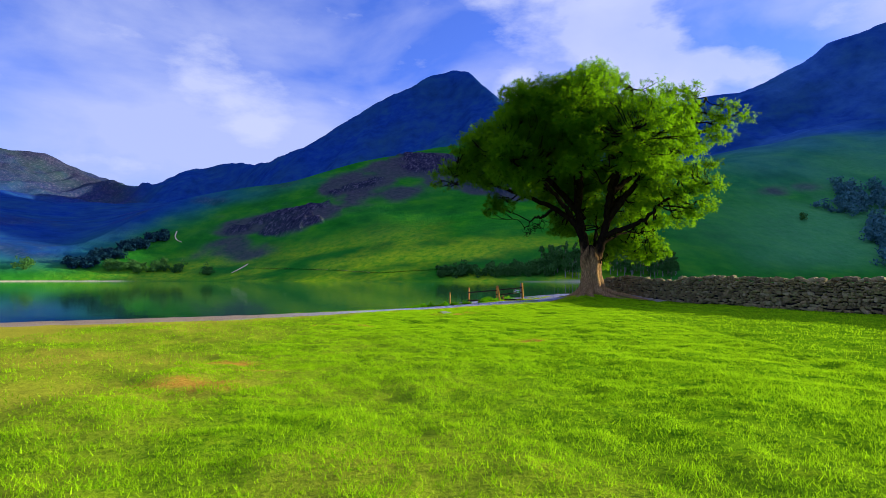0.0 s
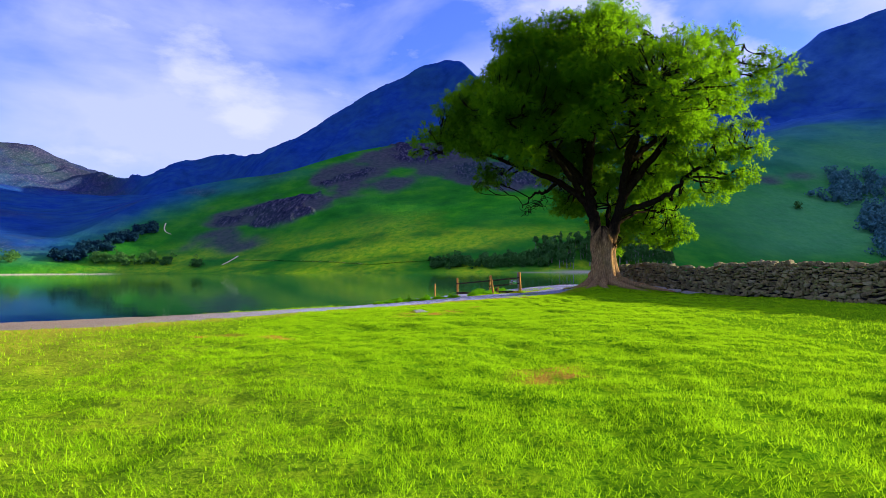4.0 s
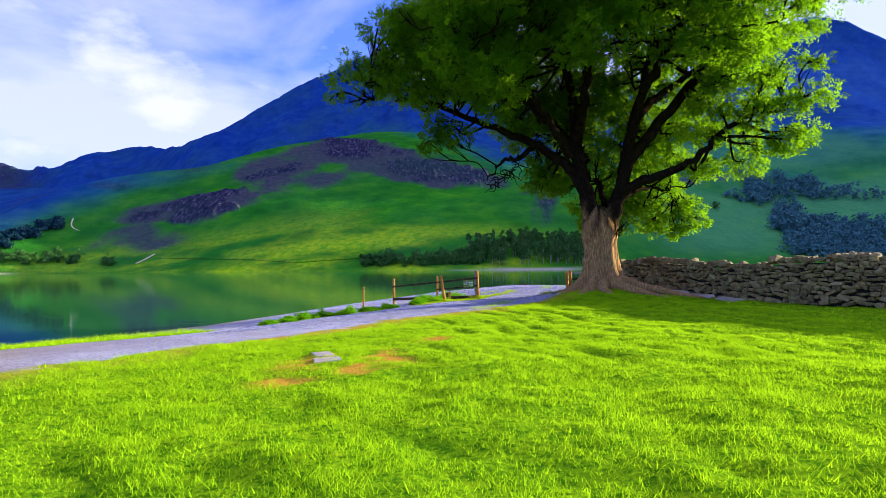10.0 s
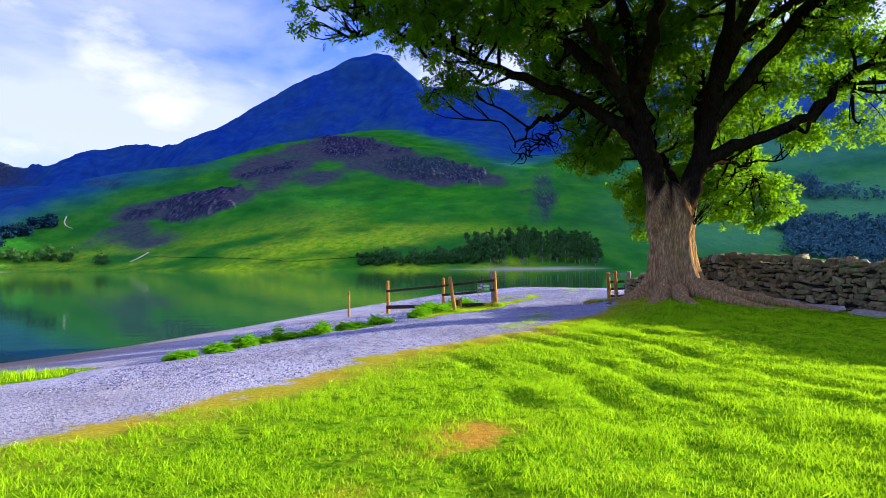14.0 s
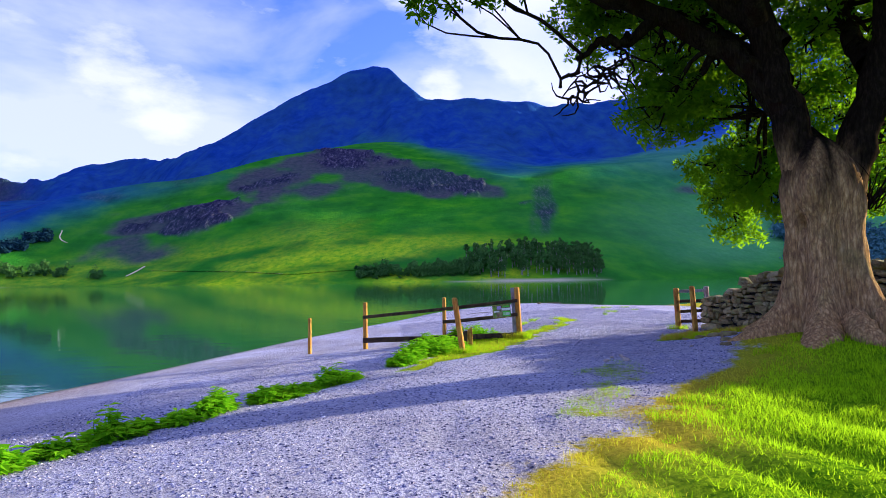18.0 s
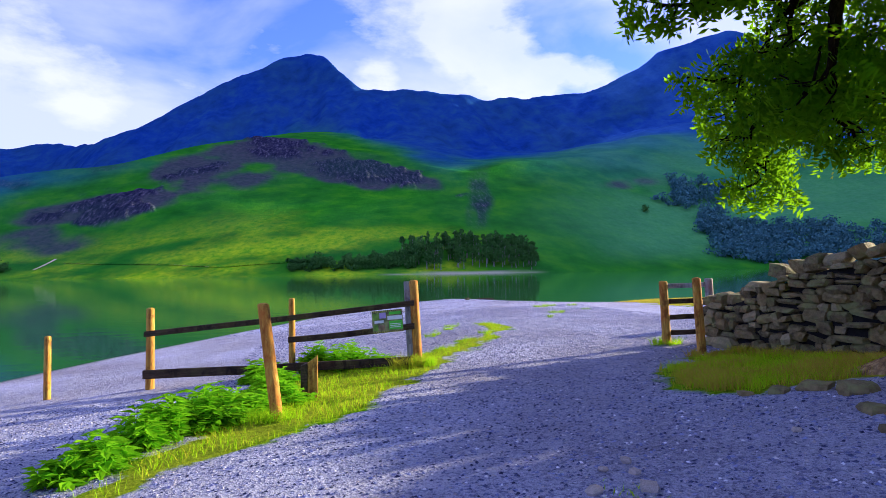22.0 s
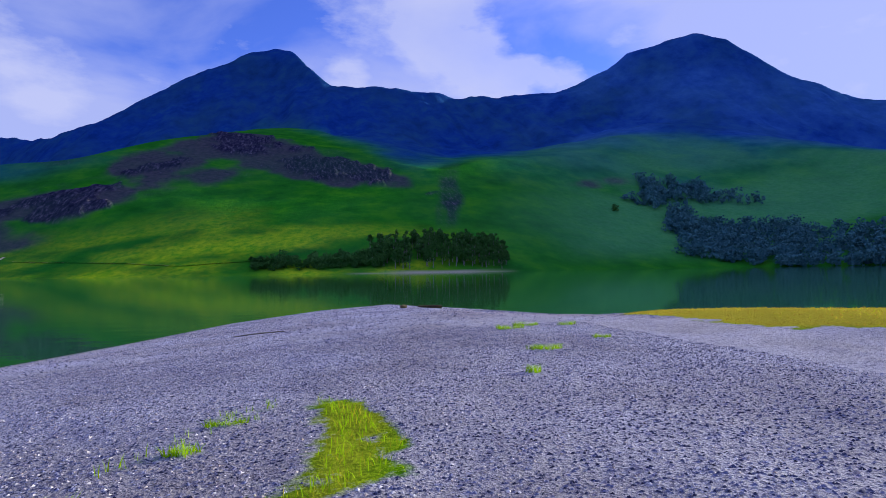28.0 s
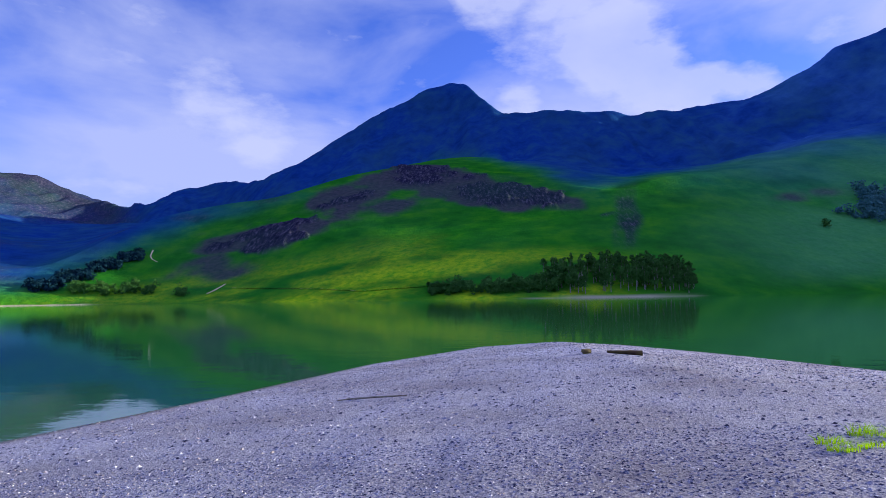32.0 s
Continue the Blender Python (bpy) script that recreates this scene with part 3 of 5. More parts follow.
    return e


def edge_earth(x, y):
    """The worn, half-bare strip between track and turf in front of the tree."""
    return smooth(0.95, 0.15, line_gap(x, y, TRACK_EDGE)) * smooth(-19, -16, y) * smooth(-7.2, -8.5, y)


def spread(lo, hi, step, far, grow=1.18):
    core = list(np.arange(lo, hi + 1e-6, step))
    up, down, d = [], [], step
    while (up[-1] if up else hi) < far:
        d *= grow
        up.append((up[-1] if up else hi) + d)
    d = step
    while (down[-1] if down else lo) > -far:
        d *= grow
        down.append((down[-1] if down else lo) - d)
    return np.array(down[::-1] + core + up)


gx, gy = np.meshgrid(spread(-14, 14, 0.125, 4600), spread(-42, 26, 0.135, 4600))
gz = ground_z(gx, gy)
gm = np_mesh("ground", np.stack([gx, gy, gz], -1).reshape(-1, 3), grid_faces(*gx.shape), GROUND, True)
g_mask = gravel_mask(gx, gy)
add_attr(gm, "gravel", g_mask)
earth = np.clip(1.4 * spots(gx, gy, EARTHS) * (0.75 + 1.2 * fbm(gx * 2.2, gy * 2.2, 4, 21, 0.7)), 0, 0.9)
earth = np.maximum(earth, 0.45 * edge_earth(gx, gy) * np.clip(0.75 + 0.6 * fbm(gx * 1.5, gy * 1.5, 4, 22), 0, 0.9))
add_attr(gm, "earth", earth)
dry = smooth(1.6, 0.2, line_gap(gx, gy, TRACK_EDGE)) * 0.55 + 0.5 * soft_in(gx, gy, ISLAND, 0.4) * (0.5 + 0.5 * vnoise(gx, gy, 4)) + 0.9 * soft_in(gx, gy, FAR_TURF, 0.5) + 0.35 * soft_in(gx, gy, VERGE, 0.2)
dry = dry + 0.7 * smooth(-9, -18, gx + 0.5 * (gy + 20)) * np.clip(0.7 + 0.5 * fbm(gx * 0.5, gy * 0.5, 3, 25), 0, 1)
add_attr(gm, "dry", np.clip(dry, 0, 0.85))
# earth and sunlight tan, growing to the left
add_attr(gm, "sunlit_tan", 0.75 * smooth(-7.5, -13, gx))
s_all = from_shore(gx, gy)
add_attr(gm, "wet", smooth(0.45, 0.0, s_all) * 0.8)
ground = tagged(new("ground", gm), "grazed turf running down to a grey shingle lake beach", "ground", kind="structure")

# the lake
wv = np.array([(-4500, -400, 0), (4500, -400, 0), (4500, 1400, 0), (-4500, 1400, 0)], float)
water = tagged(new("water", np_mesh("water", wv, np.array([[0, 1, 2, 3]]), WATER)), "still dark green lake reflecting the fells", "lake", kind="structure")

# ---------------------------------------------------------------- the fells
# bearing from the beach (degrees), distance and height of the skyline
SKYLINE = [(-75, 2300, 520), (-50, 2500, 510), (-40.1, 2500, 445), (-37.3, 2500, 440), (-33.7, 2500, 385), (-31.4, 2400, 335), (-28.8, 2000, 290), (-27, 2000, 331), (-24.4, 2000, 356),
           (-22, 1950, 364), (-20.5, 1800, 340), (-19, 1650, 322), (-17.5, 1600, 334), (-16.7, 1580, 342), (-10, 1580, 470), (-4.2, 1580, 550), (-1.7, 1580, 575), (-0.4, 1540, 551), (3.1, 1400, 429),
           (9.4, 1380, 421), (13.5, 1400, 421), (15.4, 1420, 408), (21.1, 1480, 430), (24.2, 1500, 430), (29.2, 1530, 488), (31.3, 1550, 539), (36.8, 1560, 563), (39.5, 1560, 533), (44.3, 1560, 424),
           (48.8, 1600, 360), (70, 1700, 290)]
# bearing and rise of the shoulder in front of it, which climbs evenly from the shore
SHOULDER = [(-75, 0.06), (-36, 0.045), (-29, 0.112), (-23, 0.141), (-18, 0.156), (-13, 0.188), (-9.3, 0.214), (-5.1, 0.223), (0, 0.214), (4, 0.197), (9.3, 0.179), (13.6, 0.158), (17, 0.178), (28, 0.176), (44, 0.163), (70, 0.11)]
FAR_SHORE = [(-75, 560), (-36, 690), (-26, 640), (-10, 500), (0, 470), (10, 465), (20, 490), (28, 560), (36, 640), (50, 680), (70, 600)]
ORIGIN = (0.0, -15.0)


def column(rows, k, b_):
    return np.interp(b_, [r[0] for r in rows], [r[k] for r in rows])


def soften(v, n):
    k = np.hanning(2 * n + 1)
    return np.convolve(np.pad(v, n, "edge"), k / k.sum(), "valid")


bearing = np.concatenate([np.linspace(-75, -46, 60, endpoint=False), np.linspace(-46, 54, 760), np.linspace(54, 75, 50)[1:]])
cores = (bearing > -46) & (bearing < 54)
rs = column(SKYLINE, 1, bearing)
zs = column([(q[0], q[2] / q[1]) for q in SKYLINE], 1, bearing)
r0 = np.interp(bearing, [r[0] for r in FAR_SHORE], [r[1] for r in FAR_SHORE])
rs, r0 = soften(rs, 24), soften(r0, 60)
zs_wide, zs = soften(zs, 90) * rs, soften(zs, 4) * rs
rise = soften(column(SHOULDER, 1, bearing), 25)
rc = 0.44 * r0 / (0.44 - rise)
zc = rise * rc
steps = np.concatenate([np.linspace(0, 1, 60, endpoint=False), np.linspace(1, 2, 50, endpoint=False), np.linspace(2, 3, 50, endpoint=False), np.linspace(3, 4, 8)])
hr, hz = [], []
for k in steps:
    zk = zs_wide + (zs - zs_wide) * float(smooth(2.72, 3.0, np.array(k)))
    if k < 1:          # shore to shoulder
        r, z = r0 - 25 + (rc - r0 + 25) * k, -2.5 + (zc + 2.5) * (0.62 * k + 0.38 * k**1.6)
    elif k < 2:        # shoulder to the foot of the steep face
        f = k - 1
        r, z = rc + (0.80 * rs - rc) * f, zc + (0.56 * zk - zc) * f
    elif k < 3:        # the face
        f = k - 2
        r, z = rs * (0.80 + 0.20 * f), zk * (0.56 + 0.44 * (0.75 * f + 0.25 * f * f))
    else:
        f = k - 3
        r, z = rs * (1 + 0.5 * f), zs * (1 - 0.55 * f)
    hr.append(r)
    hz.append(z)
hr, hz = np.array(hr), np.array(hz)
hb = np.radians(bearing)[None] + 0 * hr
hx, hy = ORIGIN[0] + hr * np.sin(hb), ORIGIN[1] + hr * np.cos(hb)
lift = smooth(0.02, 0.25, steps)[:, None] * smooth(4.0, 3.05, steps)[:, None]
rough = fbm(hx / 260, hy / 260, 4, 31, 0.42)
gully = np.abs(fbm(hx / 150 + 9, hy / 420, 4, 57))
near_top = smooth(2.2, 3.0, steps)[:, None]
hz = hz + lift * (rough * (7 + 14 * smooth(1, 2, steps)[:, None]) * (1 - 0.85 * near_top) - 26 * (1 - gully) * smooth(1.4, 2.4, steps)[:, None] * (1 - near_top) * 0.8)
hz = hz + 4 * lift + 5 * near_top * lift * fbm(hx / 60, hy / 60, 4, 77)
# crags stand out of the slope in steps
deg = bearing[None] + 0 * hr


def blob(b_, r, wb, wr):
    return np.exp(-(((deg - b_) / wb) ** 2 + ((steps[:, None] - r) / wr) ** 2))


crag_zone = np.clip(blob(-22.3, 0.53, 2.2, 0.07) + blob(-18.8, 0.53, 2.4, 0.11) + blob(-15.2, 0.58, 2.2, 0.09) + 0.75 * blob(-11.5, 0.74, 2.6, 0.09) + blob(-6.4, 0.88, 2.6, 0.14)
                    + blob(-2.6, 0.87, 2.8, 0.14) + blob(1.0, 0.82, 2.6, 0.13) + blob(4.6, 0.80, 2.8, 0.12) + 0.9 * blob(8.2, 0.82, 2.2, 0.09) + 0.5 * blob(12.2, 0.74, 1.5, 0.05), 0, 1)
fan_zone = np.clip(blob(-12.5, 0.72, 4.0, 0.16) + 0.8 * blob(-8.0, 0.84, 3.0, 0.14) + 0.6 * blob(-22.0, 0.36, 2.8, 0.10) + 0.5 * blob(-26.0, 0.30, 3.0, 0.08) + 0.5 * blob(-6.0, 0.60, 3.0, 0.07) + 0.5 * blob(29.0, 0.72, 3.0, 0.05), 0, 1)
ragged = fbm(hx / 55, hy / 55, 5, 91)
crag = smooth(0.33, 0.75, crag_zone * 0.80 + (0.5 * ragged + 0.6 * fbm(hx / 24, hy / 24, 3, 93)) * smooth(0.05, 0.4, crag_zone))
hz = hz + crag * (0.8 + 3.6 * np.abs(fbm(hx / 16, hy / 40, 4, 14))) * lift
# ribs and gullies on the steep faces
hz = hz + lift * smooth(2.0, 2.25, steps)[:, None] * smooth(2.96, 2.75, steps)[:, None] * (15 * np.abs(fbm(hx / 60, hy / 330, 4, 131)) - 9)
scree = np.clip(smooth(1.3, 0.3, np.abs(deg - 14.4 - 0.5 * vnoise(hr / 60, deg, 3))) * smooth(0.28, 0.45, steps)[:, None] * smooth(1.15, 1.0, steps)[:, None], 0, 1)
rock = np.clip(crag + 0.8 * scree * (0.6 + 0.5 * ragged) + 0.4 * smooth(0.25, 0.9, ragged) * smooth(0.45, 0.8, steps)[:, None] * smooth(1.5, 1.1, steps)[:, None] * smooth(12, -5, deg), 0, 1)
# where the haze-blue heath takes over from grass, by bearing
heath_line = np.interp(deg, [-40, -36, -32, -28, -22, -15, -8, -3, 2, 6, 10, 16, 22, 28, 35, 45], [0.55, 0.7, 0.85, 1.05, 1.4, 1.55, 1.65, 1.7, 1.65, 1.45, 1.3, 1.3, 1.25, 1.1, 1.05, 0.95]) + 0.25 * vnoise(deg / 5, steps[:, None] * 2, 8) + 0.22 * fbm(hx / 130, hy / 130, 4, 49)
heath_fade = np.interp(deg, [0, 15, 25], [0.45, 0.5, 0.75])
hazed_heath = smooth(-1, 1, (steps[:, None] - heath_line + 0.2 * rough) / heath_fade)
scrub = 0.95 * smooth(0.12, 0.65, np.maximum(crag_zone, fan_zone) + 0.45 * fbm(hx / 50, hy / 50, 4, 52) * smooth(0.04, 0.3, np.maximum(crag_zone, fan_zone)))
meadow = smooth(0.42, 0.08, steps)[:, None] * smooth(20, 9, deg) * smooth(-42, -20, deg) * smooth(-0.6, 0.3, fbm(hx / 90, hy / 40, 4, 66) + 0.15)
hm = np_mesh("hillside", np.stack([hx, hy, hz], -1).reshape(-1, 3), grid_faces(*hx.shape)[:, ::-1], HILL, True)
rock = np.maximum(rock, 0.75 * smooth(-29, -32, deg) * smooth(1.9, 2.4, steps)[:, None])
add_attr(hm, "rock", rock)
# paler haze tint towards the right, broken by noise
add_attr(hm, "summit_haze", smooth(17, 27, deg) * smooth(-0.7, 0.6, fbm(hx / 150, hy / 150, 3, 151) + 0.3))
add_attr(hm, "hazed_heath", hazed_heath)
add_attr(hm, "meadow", meadow)
scrub = np.maximum(scrub, 0.65 * smooth(-30, -33, deg) * smooth(2.35, 2.8, steps)[:, None] * smooth(-0.5, 0.5, fbm(hx / 70, hy / 70, 4, 141) + 0.2))
add_attr(hm, "scrub", scrub)
# haze paling of the slopes, growing to the right, below the heath
add_attr(hm, "slope_haze", 0.6 * smooth(15, 32, deg) * smooth(-0.9, 0.5, fbm(hx / 120, hy / 120, 4, 71) + 0.2) * smooth(0.03, 0.2, steps)[:, None] * (1 - hazed_heath))
add_attr(hm, "sand", smooth(1.0, 0.5, hz) * np.maximum(smooth(4, 6.5, deg) * smooth(21, 19, deg), smooth(-31, -34, deg)))
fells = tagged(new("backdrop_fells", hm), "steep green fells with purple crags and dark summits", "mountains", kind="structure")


def far_point(b_, r):
    return ORIGIN[0] + r * math.sin(radians(b_)), ORIGIN[1] + r * math.cos(radians(b_))


def hill_z(b_, r):
    j = int(np.argmin(np.abs(bearing - b_)))
    return float(np.interp(r, hr[:, j], hz[:, j]))


def leaf_cloud(centres, sizes, per, leaf, seed, flat=0.8):
    """Many small leaf faces scattered in blobs."""
    r = np.random.default_rng(seed)
    c = np.repeat(np.asarray(centres, float), per, 0)
    s = np.repeat(np.asarray(sizes, float), per)
    v = r.normal(size=(len(c), 3))
    v /= np.linalg.norm(v, axis=1, keepdims=True)
    v *= (r.random((len(c), 1)) ** 0.35) * s[:, None]
    v[:, 2] *= flat
    p = c + v
    a, b_ = r.normal(size=(2, len(c), 3))
    a /= np.linalg.norm(a, axis=1, keepdims=True)
    b_ = np.cross(a, b_)
    b_ /= np.linalg.norm(b_, axis=1, keepdims=True)
    k = leaf * (0.6 + 0.8 * r.random((len(c), 1)))
    quad = np.stack([p - a * k, p - b_ * k * 0.6, p + a * k, p + b_ * k * 0.6], 1).reshape(-1, 3)
    return quad, np.arange(len(quad)).reshape(-1, 4)


def pine_wood():
    """The stand of pines on the point across the water, with lower bushes beside it."""
    r = np.random.default_rng(11)
    stems, cs, ss = [], [], []
    for k in range(150):
        b_ = r.uniform(6.8, 19.6)
        d = r.uniform(0, 45)
        rr = float(np.interp(b_, [x[0] for x in FAR_SHORE], [x[1] for x in FAR_SHORE])) - 6 + d
        x, y = far_point(b_, rr)
        z = max(hill_z(b_, rr), 0.3)
        h = r.uniform(12.5, 15.5) * float(np.interp(b_, [6.8, 8, 12, 18, 19.6], [0.75, 1.0, 1.05, 1.0, 0.7]))
        stems.append(tube([(x, y, z - 0.5), (x + r.normal() * 0.2, y, z + h * 0.5), (x + r.normal() * 0.3, y, z + h)], [0.35, 0.25, 0.06], 5))
        for j in range(12):
            f = r.uniform(0.34, 1.0)
            w = 1.9 * (1.2 - f) + 1.0
            cs.append((x + r.normal() * w * 0.5, y + r.normal() * w * 0.5, z + f * h))
            ss.append(w * 0.8)
    for k in range(110):
        b_ = r.uniform(-3.8, 8)
        rr = float(np.interp(b_, [x[0] for x in FAR_SHORE], [x[1] for x in FAR_SHORE])) + r.uniform(-4, 16)
        x, y = far_point(b_, rr)
        h = r.uniform(3, 8.5) * np.interp(b_, [-3.8, -2, 8], [0.6, 1, 1.25])
        z = max(hill_z(b_, rr), 0.2)
        for j in range(7):
            cs.append((x + r.normal() * 1.4, y + r.normal() * 1.4, z + h * r.uniform(0.15, 0.95)))
            ss.append(h * 0.26)
    v, f = leaf_cloud(cs, ss, 26, 0.75, 5)
    ob = tagged(new("pine_wood", np_mesh("pine_wood", v, f, PINE)), "dark stand of tall pines on a lakeside point", "wood", kind="stuff")
    sv, sf = merge(stems)
    part("trunks", np_mesh("trunks", sv, sf, GREY_WOOD, True), GREY_WOOD, ob)
    return ob


def far_wood(name, label, rows, seed, material, size=(5, 9), per=22, leaf=0.9):
    """A far wood: rows of bearing, distance, half-widths in bearing and distance, and count."""
    r = np.random.default_rng(seed)
    cs, ss = [], []
    for b0, d0, wb, wd, count in rows:
        for k in range(count):
            b_, rr = b0 + wb * r.uniform(-1, 1), d0 + wd * r.uniform(-1, 1)
            x, y = far_point(b_, rr)
            z = max(hill_z(b_, rr), 0.0)
            h = r.uniform(*size)
            for j in range(5):
                cs.append((x + r.normal() * h * 0.22, y + r.normal() * h * 0.22, z + h * r.uniform(0.2, 0.95)))
                ss.append(h * 0.3)
    v, f = leaf_cloud(cs, ss, per, leaf, seed + 1)
    return tagged(new(name, np_mesh(name, v, f, material)), label, "wood", kind="stuff")


pine_wood()
far_wood("slope_wood", "dense dark woodland on the lower fellside", [(33.2, 830, 1.5, 50, 80), (35.8, 850, 1.6, 36, 55), (39.5, 845, 2.6, 16, 24), (35.0, 750, 0.9, 40, 60), (37, 700, 2.2, 55, 170), (41, 700, 3.0, 60, 220), (46, 695, 3.5, 60, 200), (52, 700, 3.5, 60, 150), (31, 790, 0.5, 6, 5)], 23, HAZE_LEAF, (6, 15), 12, 1.4)
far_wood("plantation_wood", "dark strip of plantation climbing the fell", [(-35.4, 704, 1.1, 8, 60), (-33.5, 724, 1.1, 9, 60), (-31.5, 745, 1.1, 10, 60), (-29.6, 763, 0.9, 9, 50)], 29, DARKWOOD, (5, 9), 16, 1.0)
far_wood("shore_bushes", "low bushes and small trees along the far shore", [(-32.5, 690, 1.2, 8, 22), (-30.3, 680, 1.4, 8, 24), (-28.4, 668, 0.8, 6, 10), (-25.6, 645, 0.5, 5, 6), (-39.5, 700, 0.6, 8, 8), (29.4, 735, 0.3, 6, 3)], 37, PINE, (5, 10), 24, 0.8)


def hill_path(name, label, rows, width, colour):
    """A worn path over the far fellside: bearings and distances."""
    pts = bend([(b_, r, 0) for b_, r in rows], 60)
    xy = np.array([far_point(b_, r) for b_, r, _ in pts])
    z = np.array([max(hill_z(b_, r), 0.1) for b_, r, _ in pts]) + 0.25
    t = np.gradient(xy, axis=0)
    t /= np.linalg.norm(t, axis=1, keepdims=True)
    nrm = np.stack([-t[:, 1], t[:, 0]], -1) * width / 2
    v = np.concatenate([np.c_[xy + nrm, z], np.c_[xy - nrm, z]])
    n = len(xy)
    f = np.stack([np.arange(n - 1), np.arange(1, n), np.arange(1, n) + n, np.arange(n - 1) + n], -1)
    return tagged(new(name, np_mesh(name, v, f, colour)), label, "path", kind="structure")


PALE = plain("pale_path", (0.68, 0.56, 0.34), 0.9, 0.2)
MOSSY = plain("grassy_path", (0.55, 0.62, 0.18), 0.9, 0.2)
hill_path("path_shore", "pale path climbing from the far shore", [(-23.5, 632), (-22.8, 638), (-22.0, 646)], 3.0, PALE)
hill_path("path_fell", "pale track bending up the fellside", [(-27.6, 742), (-28.0, 752), (-28.15, 764), (-28.0, 780)], 1.3, PALE)
hill_path("path_lakeside", "level track along the foot of the fell", [(-21.5, 631), (-18, 592), (-14.6, 557), (-10, 515), (-6.5, 503), (-3.5, 496)], 1.8, MOSSY)

# ---------------------------------------------------------------- the lone ash tree
def gz1(x, y):
    return float(ground_z(np.array([x]), np.array([y]))[0])


TREE_Z = 1.30
SIDE, DEPTH = np.array([0.985, -0.17, 0]), np.array([0.17, 0.985, 0])     # across and away, as seen from the field


def tree_at(u, v, h):
    """A place in the tree: metres across, away and up from the foot of the trunk."""
    return np.array([TRUNK[0], TRUNK[1], TREE_Z]) + u * SIDE + v * DEPTH + np.array([0, 0, h])


def trunk_mesh():
    rows, cols = 72, 112
    h = np.linspace(-0.35, 3.15, rows)
    a = np.linspace(0, 2 * np.pi, cols, endpoint=False)
    A, Hh = np.meshgrid(a, h)
    radius = 0.515 + 0.46 * np.exp(-np.clip(Hh, -0.2, 9) / 0.42) + 0.10 * smooth(1.6, 2.5, Hh)
    radius = radius + 0.05 * np.exp(-(((A - 3.5) / 0.7) ** 2)) * np.exp(-np.clip(Hh, -0.2, 9) / 0.55)
    butt = (0.5 + 0.5 * np.cos(6 * A + 0.7 + 0.6 * np.sin(2 * A))) ** 1.3
    radius = radius * (1 + 0.62 * (butt - 0.5) * np.exp(-np.clip(Hh, 0, 9) / 0.7))
    radius = radius * (1 + 0.075 * np.cos(6 * A + 0.7 + 0.6 * np.sin(2 * A) + 0.25 * Hh) + 0.05 * np.cos(3 * A + 1.1) + 0.05 * vnoise(A * 3.2, Hh * 1.6, 4))
    ridges = np.abs(vnoise(A * 13 + 0.8 * np.sin(Hh * 2.0), Hh * 1.5, 8)) + 0.5 * np.abs(vnoise(A * 29, Hh * 3, 18))
    radius = radius + 0.045 * (ridges - 0.35)
    # burrs below the fork, and a knot hole
    for ba, bh, bw, bk in ((4.1, 2.3, 0.55, 0.08), (5.6, 2.0, 0.4, 0.05), (3.2, 1.9, 0.3, 0.04)):
        d = np.minimum(np.abs(A - ba), 2 * np.pi - np.abs(A - ba))
        radius = radius + bk * np.exp(-((d * 0.7) ** 2 + (Hh - bh) ** 2) / bw**2 * 2)
    d = np.abs(A - 3.55)
    radius = radius - 0.16 * np.exp(-((d * 0.7 / 0.09) ** 2 + ((Hh - 1.75) / 0.14) ** 2))
    radius = radius * np.sqrt(np.clip(1 - (np.clip(Hh - 1.9, 0, 9) / 1.3) ** 2, 0.02, 1))
    lean = 0.05 * Hh
    x = TRUNK[0] - lean + radius * np.cos(A) * 1.04
    y = TRUNK[1] + radius * np.sin(A) * 0.96
    me = np_mesh("trunk", np.stack([x, y, TREE_Z + Hh], -1).reshape(-1, 3), grid_faces(rows, cols, True), BARK, True)
    # 1 on the lower trunk, fading to the crown-shade colour at the fork
    add_attr(me, "lit_bark", smooth(3.1, 2.2, Hh + 0.45 * fbm(3 * np.cos(A) + 5, 3 * np.sin(A) + 1.2 * Hh, 3, 19)))
    return me


ash = thing("ash_tree", (TRUNK[0], TRUNK[1], TREE_Z), "old spreading ash tree with a stout fluted trunk", "tree")


def tree_part(name, me, label=""):
    ob = part(name, me, BARK, ash, label)
    ob.matrix_parent_inverse = Matrix.Translation((-TRUNK[0], -TRUNK[1], -TREE_Z))
    return ob


tree_part("trunk", trunk_mesh(), "thick furrowed brown trunk")
limb_points, limb_radii = [], []


def grow_limb(ra, rb, *pts):
    """One main limb: radius at the foot and at the tip, then points across, away and up."""
    line = bend([tree_at(*(1.05 * np.array(p))) for p in pts], 28)
    line[4:-1] += 0.075 * rng.normal(size=(23, 3)) * np.linspace(0.4, 1, 23)[:, None]
    rad = 0.69 * ra * (1 - np.linspace(0, 1, 28)) ** 0.95 + rb
    if ra > 0.35:      # the two great stems swell into the trunk
        rad = rad + 0.13 * np.exp(-np.arange(28) / 3.0)
        rad[:4] *= np.array([0.3, 0.62, 0.86, 0.97])
    v, f = tube(line, rad, 12, 0.12, len(limb_points))
    limb = np_mesh("limb", v, f, BARK if ra > 0.35 else SHADED_BARK, True)
    if ra > 0.35:
        # the same fade to the crown-shade colour on the two great stems
        add_attr(limb, "lit_bark", smooth(3.1, 2.2, v[:, 2] - TREE_Z + 0.5 * fbm(v[:, 0] * 2.5, v[:, 1] * 2.5 + v[:, 2], 3, 19)))
    tree_part("limb", limb)
    limb_points.append(line[6:])
    limb_radii.append(rad[6:])


